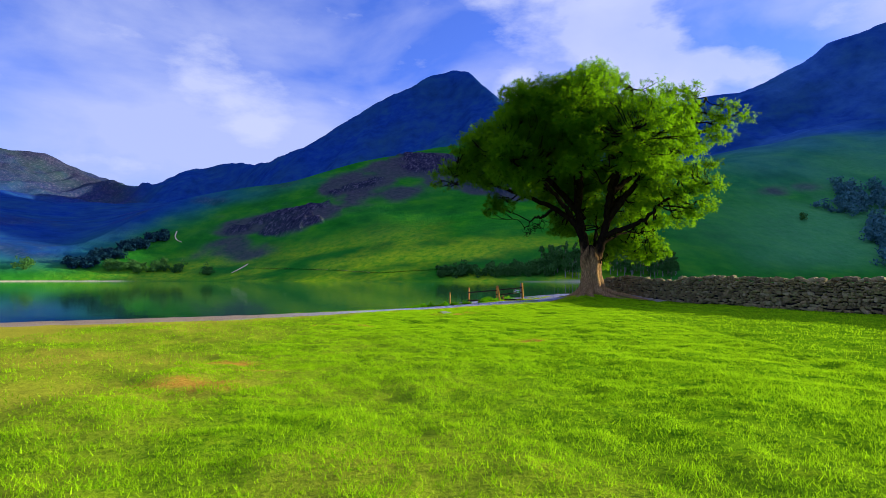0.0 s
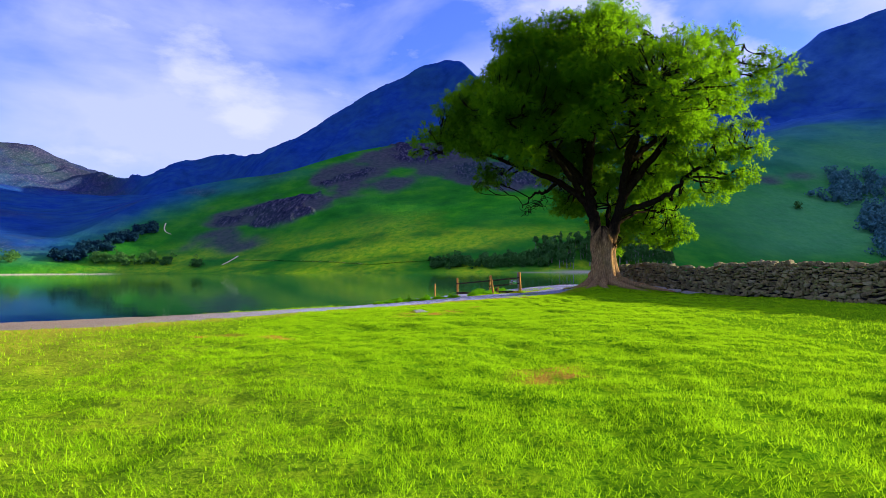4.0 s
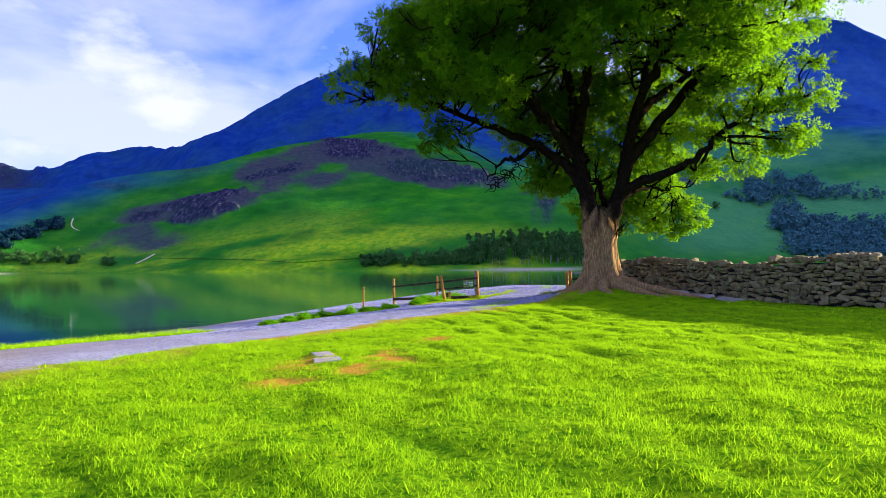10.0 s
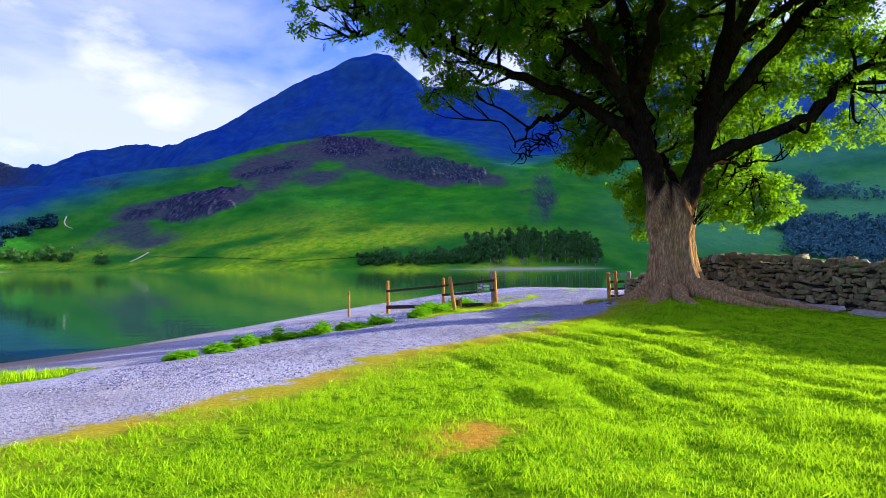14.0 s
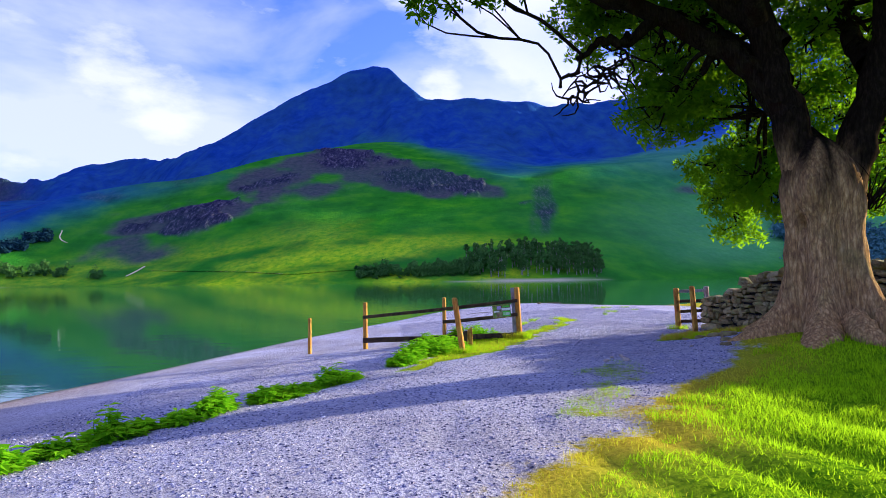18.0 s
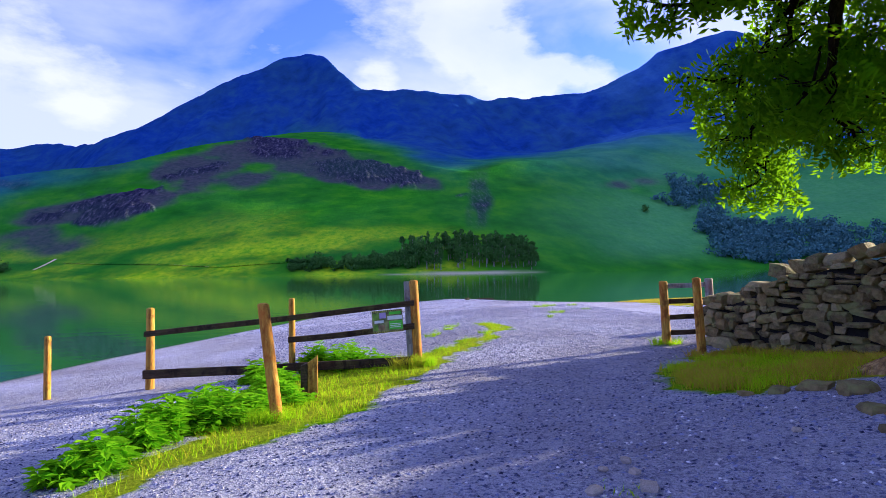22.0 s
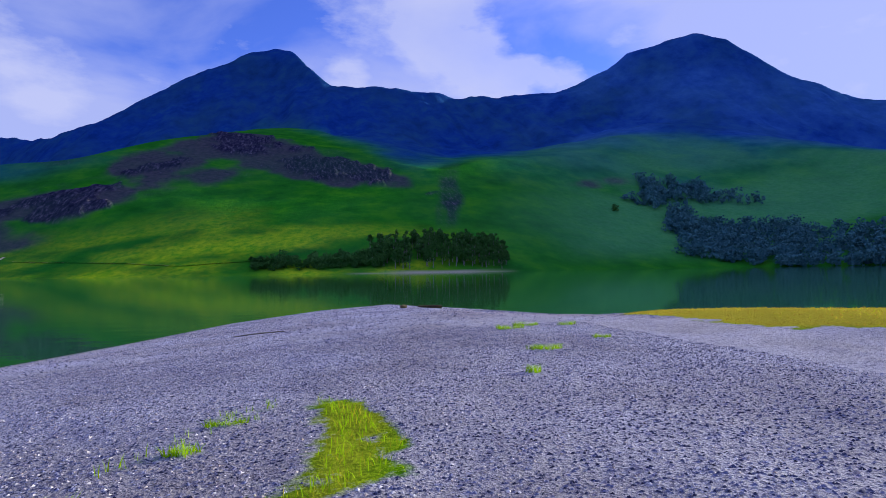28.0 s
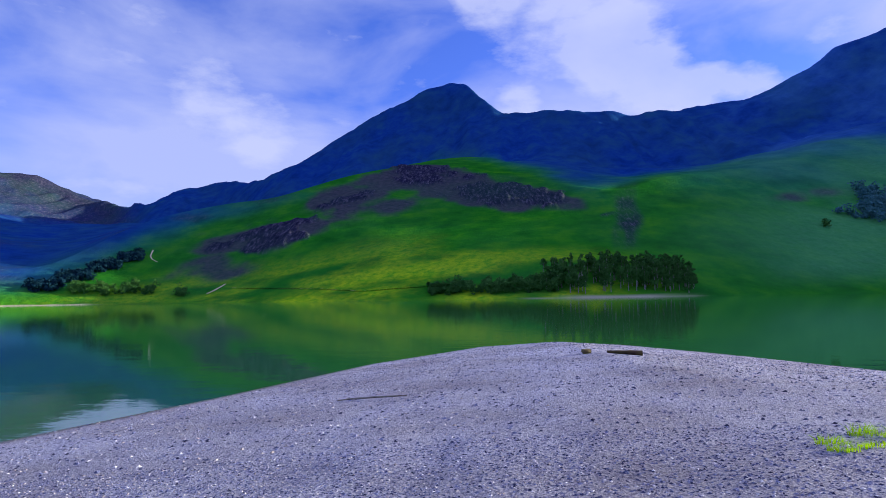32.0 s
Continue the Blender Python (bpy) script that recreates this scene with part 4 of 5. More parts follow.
grow_limb(0.42, 0.06, (-0.16, 0, 1.8), (-0.30, 0, 2.5), (-0.55, 0.1, 3.6), (-0.75, 0.3, 5.2), (-0.9, 0.7, 7.6), (-1.3, 1.0, 10.5), (-1.2, 0.8, 13.2))
grow_limb(0.40, 0.06, (0.18, 0, 1.8), (0.34, 0, 2.5), (0.7, -0.1, 3.6), (1.0, -0.2, 5.0), (1.5, 0.2, 7.0), (2.2, 0.6, 9.5), (2.6, 0.9, 12.8))
grow_limb(0.27, 0.05, (-0.5, 0, 3.4), (-1.1, 0.4, 4.5), (-2.3, 0.7, 5.4), (-3.8, 0.8, 6.1), (-6.0, 0.4, 6.9), (-8.4, -0.4, 7.6))
grow_limb(0.27, 0.05, (-0.5, 0.2, 4.6), (-1.6, 0.8, 6.2), (-3.2, 1.5, 8.0), (-4.8, 2.0, 10.0), (-5.9, 2.2, 12.0))
grow_limb(0.27, 0.05, (1.0, -0.2, 4.6), (2.0, -0.8, 5.9), (3.4, -1.0, 7.6), (5.0, -0.8, 9.6), (6.6, -0.4, 11.6))
grow_limb(0.22, 0.04, (0.7, -0.2, 3.5), (1.7, -0.5, 3.9), (2.8, -0.8, 4.3), (3.9, -0.9, 5.3), (5.2, -0.7, 6.1), (6.9, -0.5, 6.6))
grow_limb(0.20, 0.04, (1.3, 0.1, 6.2), (2.6, 1.3, 7.4), (4.4, 2.0, 8.6), (6.8, 1.8, 10.0), (8.8, 1.2, 11.0))
grow_limb(0.24, 0.05, (-0.8, 0.4, 5.4), (-0.6, -1.2, 7.2), (-1.0, -2.6, 9.4), (-1.4, -3.4, 11.6))
grow_limb(0.22, 0.05, (0.9, 0, 4.4), (1.0, -1.6, 6.0), (1.6, -3.2, 7.6), (2.2, -4.4, 9.0))
grow_limb(0.24, 0.05, (-0.5, 0.2, 4.0), (-0.8, 1.8, 5.4), (-0.8, 3.6, 6.8), (-0.4, 5.4, 8.2))
grow_limb(0.22, 0.05, (0.8, 0.1, 4.2), (1.4, 1.8, 5.6), (2.4, 3.6, 7.2), (3.2, 5.0, 8.6))
grow_limb(0.13, 0.03, (-2.3, 0.7, 5.4), (-2.9, 0.3, 4.9), (-3.5, 0.1, 4.7), (-4.1, 0.0, 4.0))
grow_limb(0.18, 0.04, (-1.2, -0.6, 4.7), (-2.0, -1.8, 5.8), (-3.2, -3.2, 6.8), (-4.6, -4.2, 7.6))
grow_limb(0.12, 0.03, (0.2, 0.4, 3.0), (0.3, 1.8, 3.9), (0.5, 3.6, 4.4), (0.9, 5.6, 4.2))
grow_limb(0.11, 0.03, (0.5, 0.2, 3.0), (1.6, 1.6, 3.7), (2.9, 3.2, 4.0), (4.4, 4.6, 3.6))
limb_points, limb_radii = np.vstack(limb_points), np.concatenate(limb_radii)

# the crown's masses: across, away, up, radius; clumps of foliage fill their outer part
HIGH_MASSES = [(0.6, -1.3, 11.6, 2.3), (-3.6, -0.4, 9.9, 2.2), (1.5, 3.2, 9.5, 2.3), (3.3, -4, 8.9, 2.2), (-3.9, -3.7, 7.9, 1.8), (5.1, 2, 10.4, 2.3), (-2.1, 2.6, 11.9, 2.3),
               (-0.6, -4, 10.4, 2.3), (-5.7, 2.6, 9.8, 2.3), (4.2, -1.3, 9.5, 2.3), (-1.2, 4.4, 9.2, 2.3), (0.6, 1.6, 12.7, 2.4), (-6.5, -0.7, 8.9, 1.9), (-2.7, -3.1, 10.4, 2.3), (2.9, 2.0, 12.0, 2.3),
               (-0.6, -4.6, 8.2, 1.4), (-4.4, 1.2, 12.0, 1.6), (5.9, -0.2, 12.0, 1.2), (7.6, 0.9, 10.9, 1.2), (8.9, 1.1, 11.3, 0.8), (-8.4, -0.6, 8.0, 0.95), (-9.1, -0.7, 7.2, 0.5)]
LOW_MASSES = [(4.7, 1.8, 6.4, 2.1), (3, 4.1, 8.0, 2.2), (4.4, -1.6, 6.9, 1.2), (6.3, -0.6, 7.4, 1.3), (6.2, -0.6, 5.7, 1.1), (2.3, 5.0, 5.2, 1.8), (3.3, 5.6, 3.9, 1.5), (1.2, 5.8, 3.4, 1.3), (0.9, 6.3, 2.6, 0.7),
              (4.5, 4.8, 3.0, 0.9), (0.2, 5.2, 6.8, 1.7), (-0.4, 3.2, 7.6, 1.6), (-0.9, 4.2, 4.9, 0.9), (-1.7, 2.6, 4.6, 0.9), (-5.7, -0.5, 5.7, 0.55), (-3.8, -0.9, 7.0, 0.7), (0.4, 2.6, 6.9, 1.3), (-2.6, 4.2, 7.4, 1.3)]
clump_rng = np.random.default_rng(424)
lobe_c, lobe_s = [], []
masses = np.array(HIGH_MASSES + LOW_MASSES)
for k in clump_rng.choice(len(masses), 9000, p=masses[:, 3] ** 2.6 / (masses[:, 3] ** 2.6).sum()):
    d = clump_rng.normal(size=3)
    p = masses[k, :3] + d / np.linalg.norm(d) * masses[k, 3] * clump_rng.random() ** 0.4
    depth = (masses[:, 3] - np.linalg.norm(masses[:, :3] - p, axis=1)).max()
    size = clump_rng.uniform(0.38, 0.86) * min(1.0, 0.55 + masses[k, 3] * 0.25)
    if depth > 1.25 and clump_rng.random() > 0.12:
        continue
    c = tree_at(p[0] - 0.28, p[1] - 0.89, p[2])
    apart = 0.79 + 0.23 * float(smooth(-1.5, 3.5, p[0]) * smooth(4.5, 2.0, p[1]))
    if lobe_c and (np.linalg.norm(np.array(lobe_c) - c, axis=1) < apart * (np.array(lobe_s) + size)).any():
        continue
    lobe_c.append(c)
    lobe_s.append(size)
lobe_c, lobe_s = np.array(lobe_c), np.array(lobe_s)
# boughs from the limbs out to the lobes, and finer twigs inside them
boughs = []
for c, s in zip(lobe_c, lobe_s):
    low = limb_points[:, 2] < max(c[2] + 0.6, limb_points[:, 2].min() + 1.5)
    k = np.where(low)[0][np.argmin(np.linalg.norm(limb_points[low] - c, axis=1))]
    p0 = limb_points[k]
    wander = 0.08 * np.linalg.norm(c - p0)
    mids = [p0 + (c - p0) * q + rng.normal(size=3) * wander + np.array([0, 0, -0.12]) for q in (0.33, 0.67)]
    line = bend([p0, *mids, c], 10)
    r_b = min(limb_radii[k] * 0.7, 0.035 + 0.05 * s)
    boughs.append(tube(line, np.linspace(r_b, 0.02, 10), 6, 0.1, int(k)))
    for j in range(7):
        d = rng.normal(size=3)
        d /= np.linalg.norm(d)
        q0 = line[rng.integers(4, 10)]
        q2 = c + d * s * rng.uniform(0.7, 1.05) * np.array([1, 1, 0.8])
        q1 = (q0 + q2) / 2 + rng.normal(size=3) * 0.12
        tw = bend([q0, q1, q2], 6)
        boughs.append(tube(tw, np.linspace(0.022, 0.007, 6), 4))
# bare hanging twigs at the end of the low limb
for j in range(34):
    q0 = tree_at(*(np.array([-2.9, 0.3, 4.9]) + rng.uniform(0.1, 1) * np.array([-1.25, -0.3, -0.9])))
    heading = np.array([rng.normal() - 0.5, rng.normal() * 0.7, rng.normal() * 0.6 - 0.2])
    line = [q0]
    for k in range(5):
        heading = heading / np.linalg.norm(heading) + 0.75 * rng.normal(size=3)
        line.append(line[-1] + 0.13 * heading / np.linalg.norm(heading))
    boughs.append(tube(np.array(line), np.linspace(0.026, 0.007, 6), 5))
# short shoots sprouting from the fork
for j in range(26):
    q0 = tree_at(0.50 + 0.06 * rng.normal(), -0.35 + 0.1 * rng.normal(), 1.9 + 0.25 * rng.random())
    q2 = q0 + np.array([0.18 + 0.22 * rng.normal(), -0.2 + 0.15 * rng.normal(), 0.35 + 0.35 * rng.random()])
    boughs.append(tube(bend([q0, (q0 + q2) / 2 + rng.normal(size=3) * 0.05, q2], 5), np.linspace(0.012, 0.004, 5), 4))
bv, bf = merge(boughs)
tagged(tree_part("twig_mass", np_mesh("twig_mass", bv, bf, SHADED_BARK, True)), kind="stuff")


def sprays(points, axes, size, r, leaflets=9):
    """Pinnate ash leaves: a leaflet at the tip and pairs along the stalk."""
    n = len(points)
    axes = axes / (np.linalg.norm(axes, axis=1, keepdims=True) + 1e-9)
    ref = r.normal(size=(n, 3))
    sd = np.cross(axes, ref)
    sd /= np.linalg.norm(sd, axis=1, keepdims=True) + 1e-9
    up = np.cross(sd, axes)
    out = []
    pairs = [(0.25, -1), (0.25, 1), (0.48, -1), (0.48, 1), (0.7, -1), (0.7, 1), (0.92, 0), (0.86, -0.6), (0.86, 0.6)][:leaflets]
    for along, side in pairs:
        k = size * (0.85 + 0.3 * r.random((n, 1)))
        base = points + axes * along * k
        tipv = base + (sd * side * 0.42 + axes * (0.20 + 0.22 * (1 - abs(side))) - up * 0.10) * k
        midv = (base + tipv) / 2
        lv = tipv - base
        wv = np.cross(lv, up)
        wv /= np.linalg.norm(wv, axis=1, keepdims=True) + 1e-9
        out.append(np.stack([base, midv + wv * 0.08 * k, tipv, midv - wv * 0.08 * k + up * 0.02 * k], 1))
    q = np.concatenate(out).reshape(-1, 3)
    return q, np.arange(len(q)).reshape(-1, 4)


def crown_mesh():
    r = np.random.default_rng(99)
    per = (520 * lobe_s**1.9).astype(int)
    c = np.repeat(lobe_c, per, 0)
    s = np.repeat(lobe_s, per)
    d = r.normal(size=(len(c), 3))
    d /= np.linalg.norm(d, axis=1, keepdims=True)
    bumpy = 1 + 0.28 * vnoise(d[:, 0] * 2.3 + c[:, 0], d[:, 1] * 2.3 + d[:, 2] * 3.1 + c[:, 2], 6)
    rad = 1.12 * s * bumpy * (r.random(len(c)) ** 0.45)
    p = c + d * rad[:, None] * np.array([1.0, 1.0, 0.72])
    # gaps
    keep = vnoise(p[:, 0] * 1.9 + p[:, 2] * 1.0, p[:, 1] * 1.9 - p[:, 2] * 1.4, 12) + 0.5 * vnoise(p[:, 0] * 3.9 - p[:, 2] * 2.2, p[:, 1] * 3.9 + p[:, 2] * 1.7, 13) > -0.36 + 0.12 * smooth(0, 6, p[:, 0])
    p, d = p[keep], d[keep]
    ax = d + 0.7 * r.normal(size=d.shape) + np.array([0, 0, -0.55])
    return sprays(p, ax, 0.31, r, 6)


cv, cf = crown_mesh()
tagged(tree_part("crown", np_mesh("crown", cv, cf, LEAF), "dense bright green ash foliage"), kind="stuff")
# surface roots running out over the turf
def surface_root(seed, *pts):
    r = np.random.default_rng(seed)
    line = bend([(x, y, gz1(x, y) + h) for x, y, h in pts], 16)
    line[2:-1, :2] += 0.02 * r.normal(size=(13, 2))
    rv, rf = tube(line, np.linspace(0.25, 0.05, 16), 10, 0.18, seed)
    root_mesh = np_mesh("root", rv, rf, BARK, True)
    add_attr(root_mesh, "lit_bark", np.ones(len(rv)))
    tree_part("root", root_mesh)


surface_root(3, (4.4, -6.6, 0.24), (5.1, -7.0, 0.15), (6.0, -7.5, 0.07), (6.8, -8.2, 0.0))
surface_root(4, (4.0, -6.9, 0.16), (4.4, -7.5, 0.09), (5.0, -8.0, 0.02), (5.6, -8.4, -0.06))
surface_root(5, (3.35, -6.7, 0.10), (3.15, -7.0, 0.0), (3.0, -7.2, -0.08), (2.9, -7.3, -0.15))
surface_root(7, (3.6, -6.9, 0.14), (3.5, -7.35, 0.04), (3.6, -7.7, -0.03), (3.8, -8.0, -0.1))


# ---------------------------------------------------------------- fence, stile and loose posts
def post_mesh(name, height, radius, material, lean=(0.0, 0.0), square=False, seed=0):
    """A post with a weathered, slightly domed top; its foot is 0.15 m in the ground."""
    n = 4 if square else 14
    zs_ = np.array([-0.15, 0.0, 0.25 * height, 0.5 * height, 0.75 * height, height - 0.02, height, height + (0.0 if square else 0.012)])
    rs_ = radius * np.array([1.04, 1.03, 1.0, 0.99, 0.97, 0.96, 0.90, 0.45])
    if square:
        rs_ = rs_ * 1.2
        rs_[-1] = radius * 0.4
    a = np.linspace(0, 2 * np.pi, n, endpoint=False) + np.pi / 4
    wob = 1 + 0.04 * vnoise(np.arange(n)[None] * 1.3 + seed, zs_[:, None] * 3 + seed, seed)
    x = rs_[:, None] * wob * np.cos(a) + lean[0] * zs_[:, None] / height
    y = rs_[:, None] * wob * np.sin(a) + lean[1] * zs_[:, None] / height
    v = np.stack([x, y, zs_[:, None] + 0 * x], -1).reshape(-1, 3)
    v = np.vstack([v, [[lean[0], lean[1], zs_[-1]]]])
    me = bpy.data.meshes.new(name)
    quads = grid_faces(len(zs_), n, True).tolist()
    last = (len(zs_) - 1) * n
    me.from_pydata(v.tolist(), [], quads + [(last + i, last + (i + 1) % n, len(v) - 1) for i in range(n)])
    me.materials.append(material)
    if not square:
        me.polygons.foreach_set("use_smooth", [True] * len(me.polygons))
    return me


def board_mesh(name, a, b_, tall, thick, material, seed=0):
    """A sawn rail from a to b_, with softened edges and a slight sag."""
    a, b_ = np.array(a, float), np.array(b_, float)
    along = b_ - a
    side = np.cross(along, (0, 0, 1))
    side /= np.linalg.norm(side)
    n = 9
    prof = [(-1, -0.86), (-0.7, -1), (0.7, -1), (1, -0.86), (1, 0.86), (0.7, 1), (-0.7, 1), (-1, 0.86)]
    rings = []
    for k in range(n):
        f = k / (n - 1)
        c = a + along * f + np.array([0, 0, -0.012 * math.sin(math.pi * f) + 0.006 * float(vnoise(np.array(f * 5.0 + seed), np.array(seed * 1.7), 2))])
        rings.append([c + side * p * thick / 2 + np.array([0, 0, q * tall / 2]) for p, q in prof])
    v = np.array(rings).reshape(-1, 3)
    faces = grid_faces(n, 8, True).tolist() + [tuple(range(7, -1, -1)), tuple(range(8 * (n - 1), 8 * n))]
    me = bpy.data.meshes.new(name)
    me.from_pydata(v.tolist(), [], faces)
    me.materials.append(material)
    return me


def local(ob, parent):
    """Keeps a part that was built in world coordinates where it is, under its thing."""
    ob.matrix_parent_inverse = Matrix.Translation(-Vector(parent.location))
    return ob


def put_post(name, parent, at, height, radius, material, lean=(0, 0), square=False, seed=0, label=""):
    ob = part(name, post_mesh(name, height, radius, material, lean, square, seed), material, parent, label)
    ob.location = Vector(at) - (Vector(parent.location) if parent is not None else Vector())
    return ob


PA, PC, PD = (0.0, 0.0), (-4.0, 0.40), (-1.93, 0.36)
fence = thing("post_and_rail_fence", (-2.0, 0.2, gz1(-2, 0.2)), "short weathered post and rail fence with a notice board", "fence")
za, zc_, zd = 0.63, 0.57, gz1(*PD)
put_post("post", fence, (PA[0], PA[1], za), 1.35, 0.070, POST_WOOD, (-0.06, 0.0), seed=1, label="round orange-brown gate post")
put_post("post", fence, (PA[0] - 0.11, PA[1] + 0.05, za), 1.34, 0.052, GREY_WOOD, (-0.05, 0.0), True, 2, "square silvered post")
put_post("post", fence, (PC[0], PC[1], zc_), 1.06, 0.06, POST_WOOD, (0.0, 0.02), seed=3)
put_post("post", fence, (PD[0], PD[1], zd), 1.16, 0.052, POST_WOOD, (0.0, 0.0), seed=4)
for n_rail, (ends, tall) in enumerate(((((-4.06, 0.32, 1.26), (-0.06, -0.06, 1.64)), 0.085), (((-1.98, 0.28, 1.10), (-0.06, -0.06, 1.28)), 0.09), (((-4.06, 0.27, 0.67), (-0.10, -0.12, 0.76)), 0.13))):
    local(part("rail", board_mesh("rail", ends[0], ends[1], tall, 0.045, RAIL_WOOD, n_rail), RAIL_WOOD, fence, "dark sawn rail"), fence)

stile = thing("stile", (4.9, 0.35, gz1(4.9, 0.35)), "weathered four-rail stile at the end of the wall", "stile")
SL, SR = (4.42, 0.25), (5.15, 0.04)
put_post("post", stile, (SL[0], SL[1], gz1(*SL)), 1.09, 0.075, POST_WOOD, (-0.04, 0), seed=5)
put_post("post", stile, (SR[0], SR[1], gz1(*SR)), 1.11, 0.07, GREY_WOOD, (-0.03, 0), seed=6)
for k, h in enumerate((1.01, 0.74, 0.47, 0.20)):
    z0 = gz1(*SL)
    local(part("rail", board_mesh("rail", (SL[0] - 0.02, SL[1] + 0.02, z0 + h), (SR[0] + 0.03, SR[1] + 0.01, z0 + h + 0.03), 0.085, 0.04, GREY_WOOD if k == 0 else RAIL_WOOD, k + 5), RAIL_WOOD, stile), stile)


def lone_post(at, height, radius, lean, label, seed, material=POST_WOOD, category="post"):
    z = gz1(*at)
    ob = put_post("wooden_post", None, (at[0], at[1], z), height, radius, material, lean, False, seed)
    return tagged(ob, label, category, "loose posts along the track")


lone_post((4.22, -1.03), 1.16, 0.066, (-0.06, 0), "weathered round post standing before the stile", 11)
lone_post((-1.87, -3.2), 1.10, 0.060, (-0.14, 0.15), "leaning round post beside nettles", 12)
lone_post((-5.45, 0.55), 0.92, 0.048, (0.0, 0.0), "thin stake on the shingle", 13)


def split_stump():
    """A low squared post with two boards, all that is left of an old step."""
    z = gz1(-1.6, -1.9)
    ob = thing("step_stump", (-1.6, -1.9, z), "low broken step post with two orange-brown boards", "post")
    # shade and sun in the colours: dark wood left, orange boards right
    for name, x0, x1, y0, y1, tops, m in (("stump", -0.10, -0.02, -0.05, 0.05, (0.38, 0.41), RAIL_WOOD), ("board", -0.02, 0.10, -0.045, -0.015, (0.41, 0.50), POST_WOOD), ("board", 0.04, 0.10, -0.012, 0.05, (0.44, 0.48), POST_WOOD)):
        bm = bmesh.new()
        bmesh.ops.create_cube(bm, size=1.0, matrix=Matrix.Translation(((x0 + x1) / 2, (y0 + y1) / 2, 0.15)) @ Matrix.Diagonal((x1 - x0, y1 - y0, 0.5, 1)))
        for v in bm.verts:
            if v.co.z > 0.2:
                v.co.z = tops[0] if v.co.x < (x0 + x1) / 2 else tops[1]
        bmesh.ops.bevel(bm, geom=bm.edges[:], offset=0.006, segments=1, affect="EDGES")
        part(name, bm, m, ob)
    return ob


split_stump()


def notice_board():
    """The printed notice fixed to the rails."""
    ob = thing("notice_board", (-0.48, -0.09, 1.37), "laminated green and photo notice fixed to the fence", "sign")
    green, white, violet, photo, dark = (plain(nm, c, 0.4, v) for nm, c, v in (("notice_green", (0.10, 0.60, 0.04), 0.05), ("notice_white", (0.75, 0.75, 0.72), 0.05),
                                                                             ("notice_violet", (0.45, 0.32, 0.60), 0.1), ("notice_photo", (0.20, 0.21, 0.08), 0.8), ("notice_edge", (0.40, 0.40, 0.06), 0.6)))
    black, moss, clay = (plain(nm, c, 0.5, 0.5) for nm, c in (("notice_black", (0.02, 0.02, 0.02)), ("notice_moss", (0.16, 0.30, 0.04)), ("notice_clay", (0.28, 0.18, 0.10))))

    def panel(name, x0, x1, z0, z1, off, m, label=""):
        bm = bmesh.new()
        bmesh.ops.create_cube(bm, size=1.0, matrix=Matrix.Translation(((x0 + x1) / 2, off, (z0 + z1) / 2)) @ Matrix.Diagonal((x1 - x0, 0.006, z1 - z0, 1)))
        return part(name, bm, m, ob, label)

    panel("backing", -0.235, 0.235, -0.165, 0.165, 0, photo, "mottled photo print")
    panel("green_panel", 0.02, 0.225, -0.13, 0.0, -0.006, green)
    panel("white_panel", 0.0, 0.225, 0.02, 0.08, -0.006, white)
    panel("title_bar", 0.03, 0.21, 0.10, 0.14, -0.006, green)
    for k in range(3):
        panel("text_line", 0.035, 0.20, -0.05 - 0.025 * k, -0.04 - 0.025 * k, -0.0095, white)
    for z in (-0.158, 0.158):
        panel("border", -0.235, 0.235, z - 0.012, z + 0.012, -0.005, dark)
        for k in range(16):
            panel("border_dash", -0.228 + 0.0292 * k, -0.216 + 0.0292 * k, z - 0.010, z + 0.010, -0.0085, black)
    for x0, x1, z0, z1, m in ((-0.225, -0.13, 0.03, 0.13, moss), (-0.12, -0.02, 0.05, 0.135, violet), (-0.20, -0.06, -0.02, 0.02, white), (-0.22, -0.15, -0.13, -0.04, moss), (-0.14, -0.05, -0.13, -0.05, clay)):
        panel("picture", x0, x1, z0, z1, -0.0065, m)
    ob.rotation_euler = (0, radians(-3.5), radians(-2))
    return ob


notice_board()


# ---------------------------------------------------------------- the dry stone wall
WALL_LINE = [(5.15, -0.12), (5.6, -1.8), (6.4, -4.3), (7.55, -8.2), (8.1, -9.7), (10.0, -14.0), (13.0, -21.0), (20.0, -37.0), (30.0, -60.0)]
w_len = np.concatenate([[0], np.cumsum(np.hypot(*np.diff(np.array(WALL_LINE), axis=0).T))])


def wall_at(s):
    x = np.interp(s, w_len, [p[0] for p in WALL_LINE])
    y = np.interp(s, w_len, [p[1] for p in WALL_LINE])
    x2 = np.interp(s + 0.3, w_len, [p[0] for p in WALL_LINE])
    y2 = np.interp(s + 0.3, w_len, [p[1] for p in WALL_LINE])
    return x, y, math.atan2(y2 - y, x2 - x)


def wall_top(s):
    """Height of the wall over the ground along its line."""
    return float(np.interp(s, [0, 0.5, 1.0, 1.4, 2.2, 8.0, 9.9, 10.4, 20, 80], [0.80, 0.86, 1.0, 1.26, 1.40, 1.18, 1.16, 1.36, 1.40, 1.42]) + 0.05 * float(vnoise(np.array(s * 1.1), np.array(0.3), 61)))


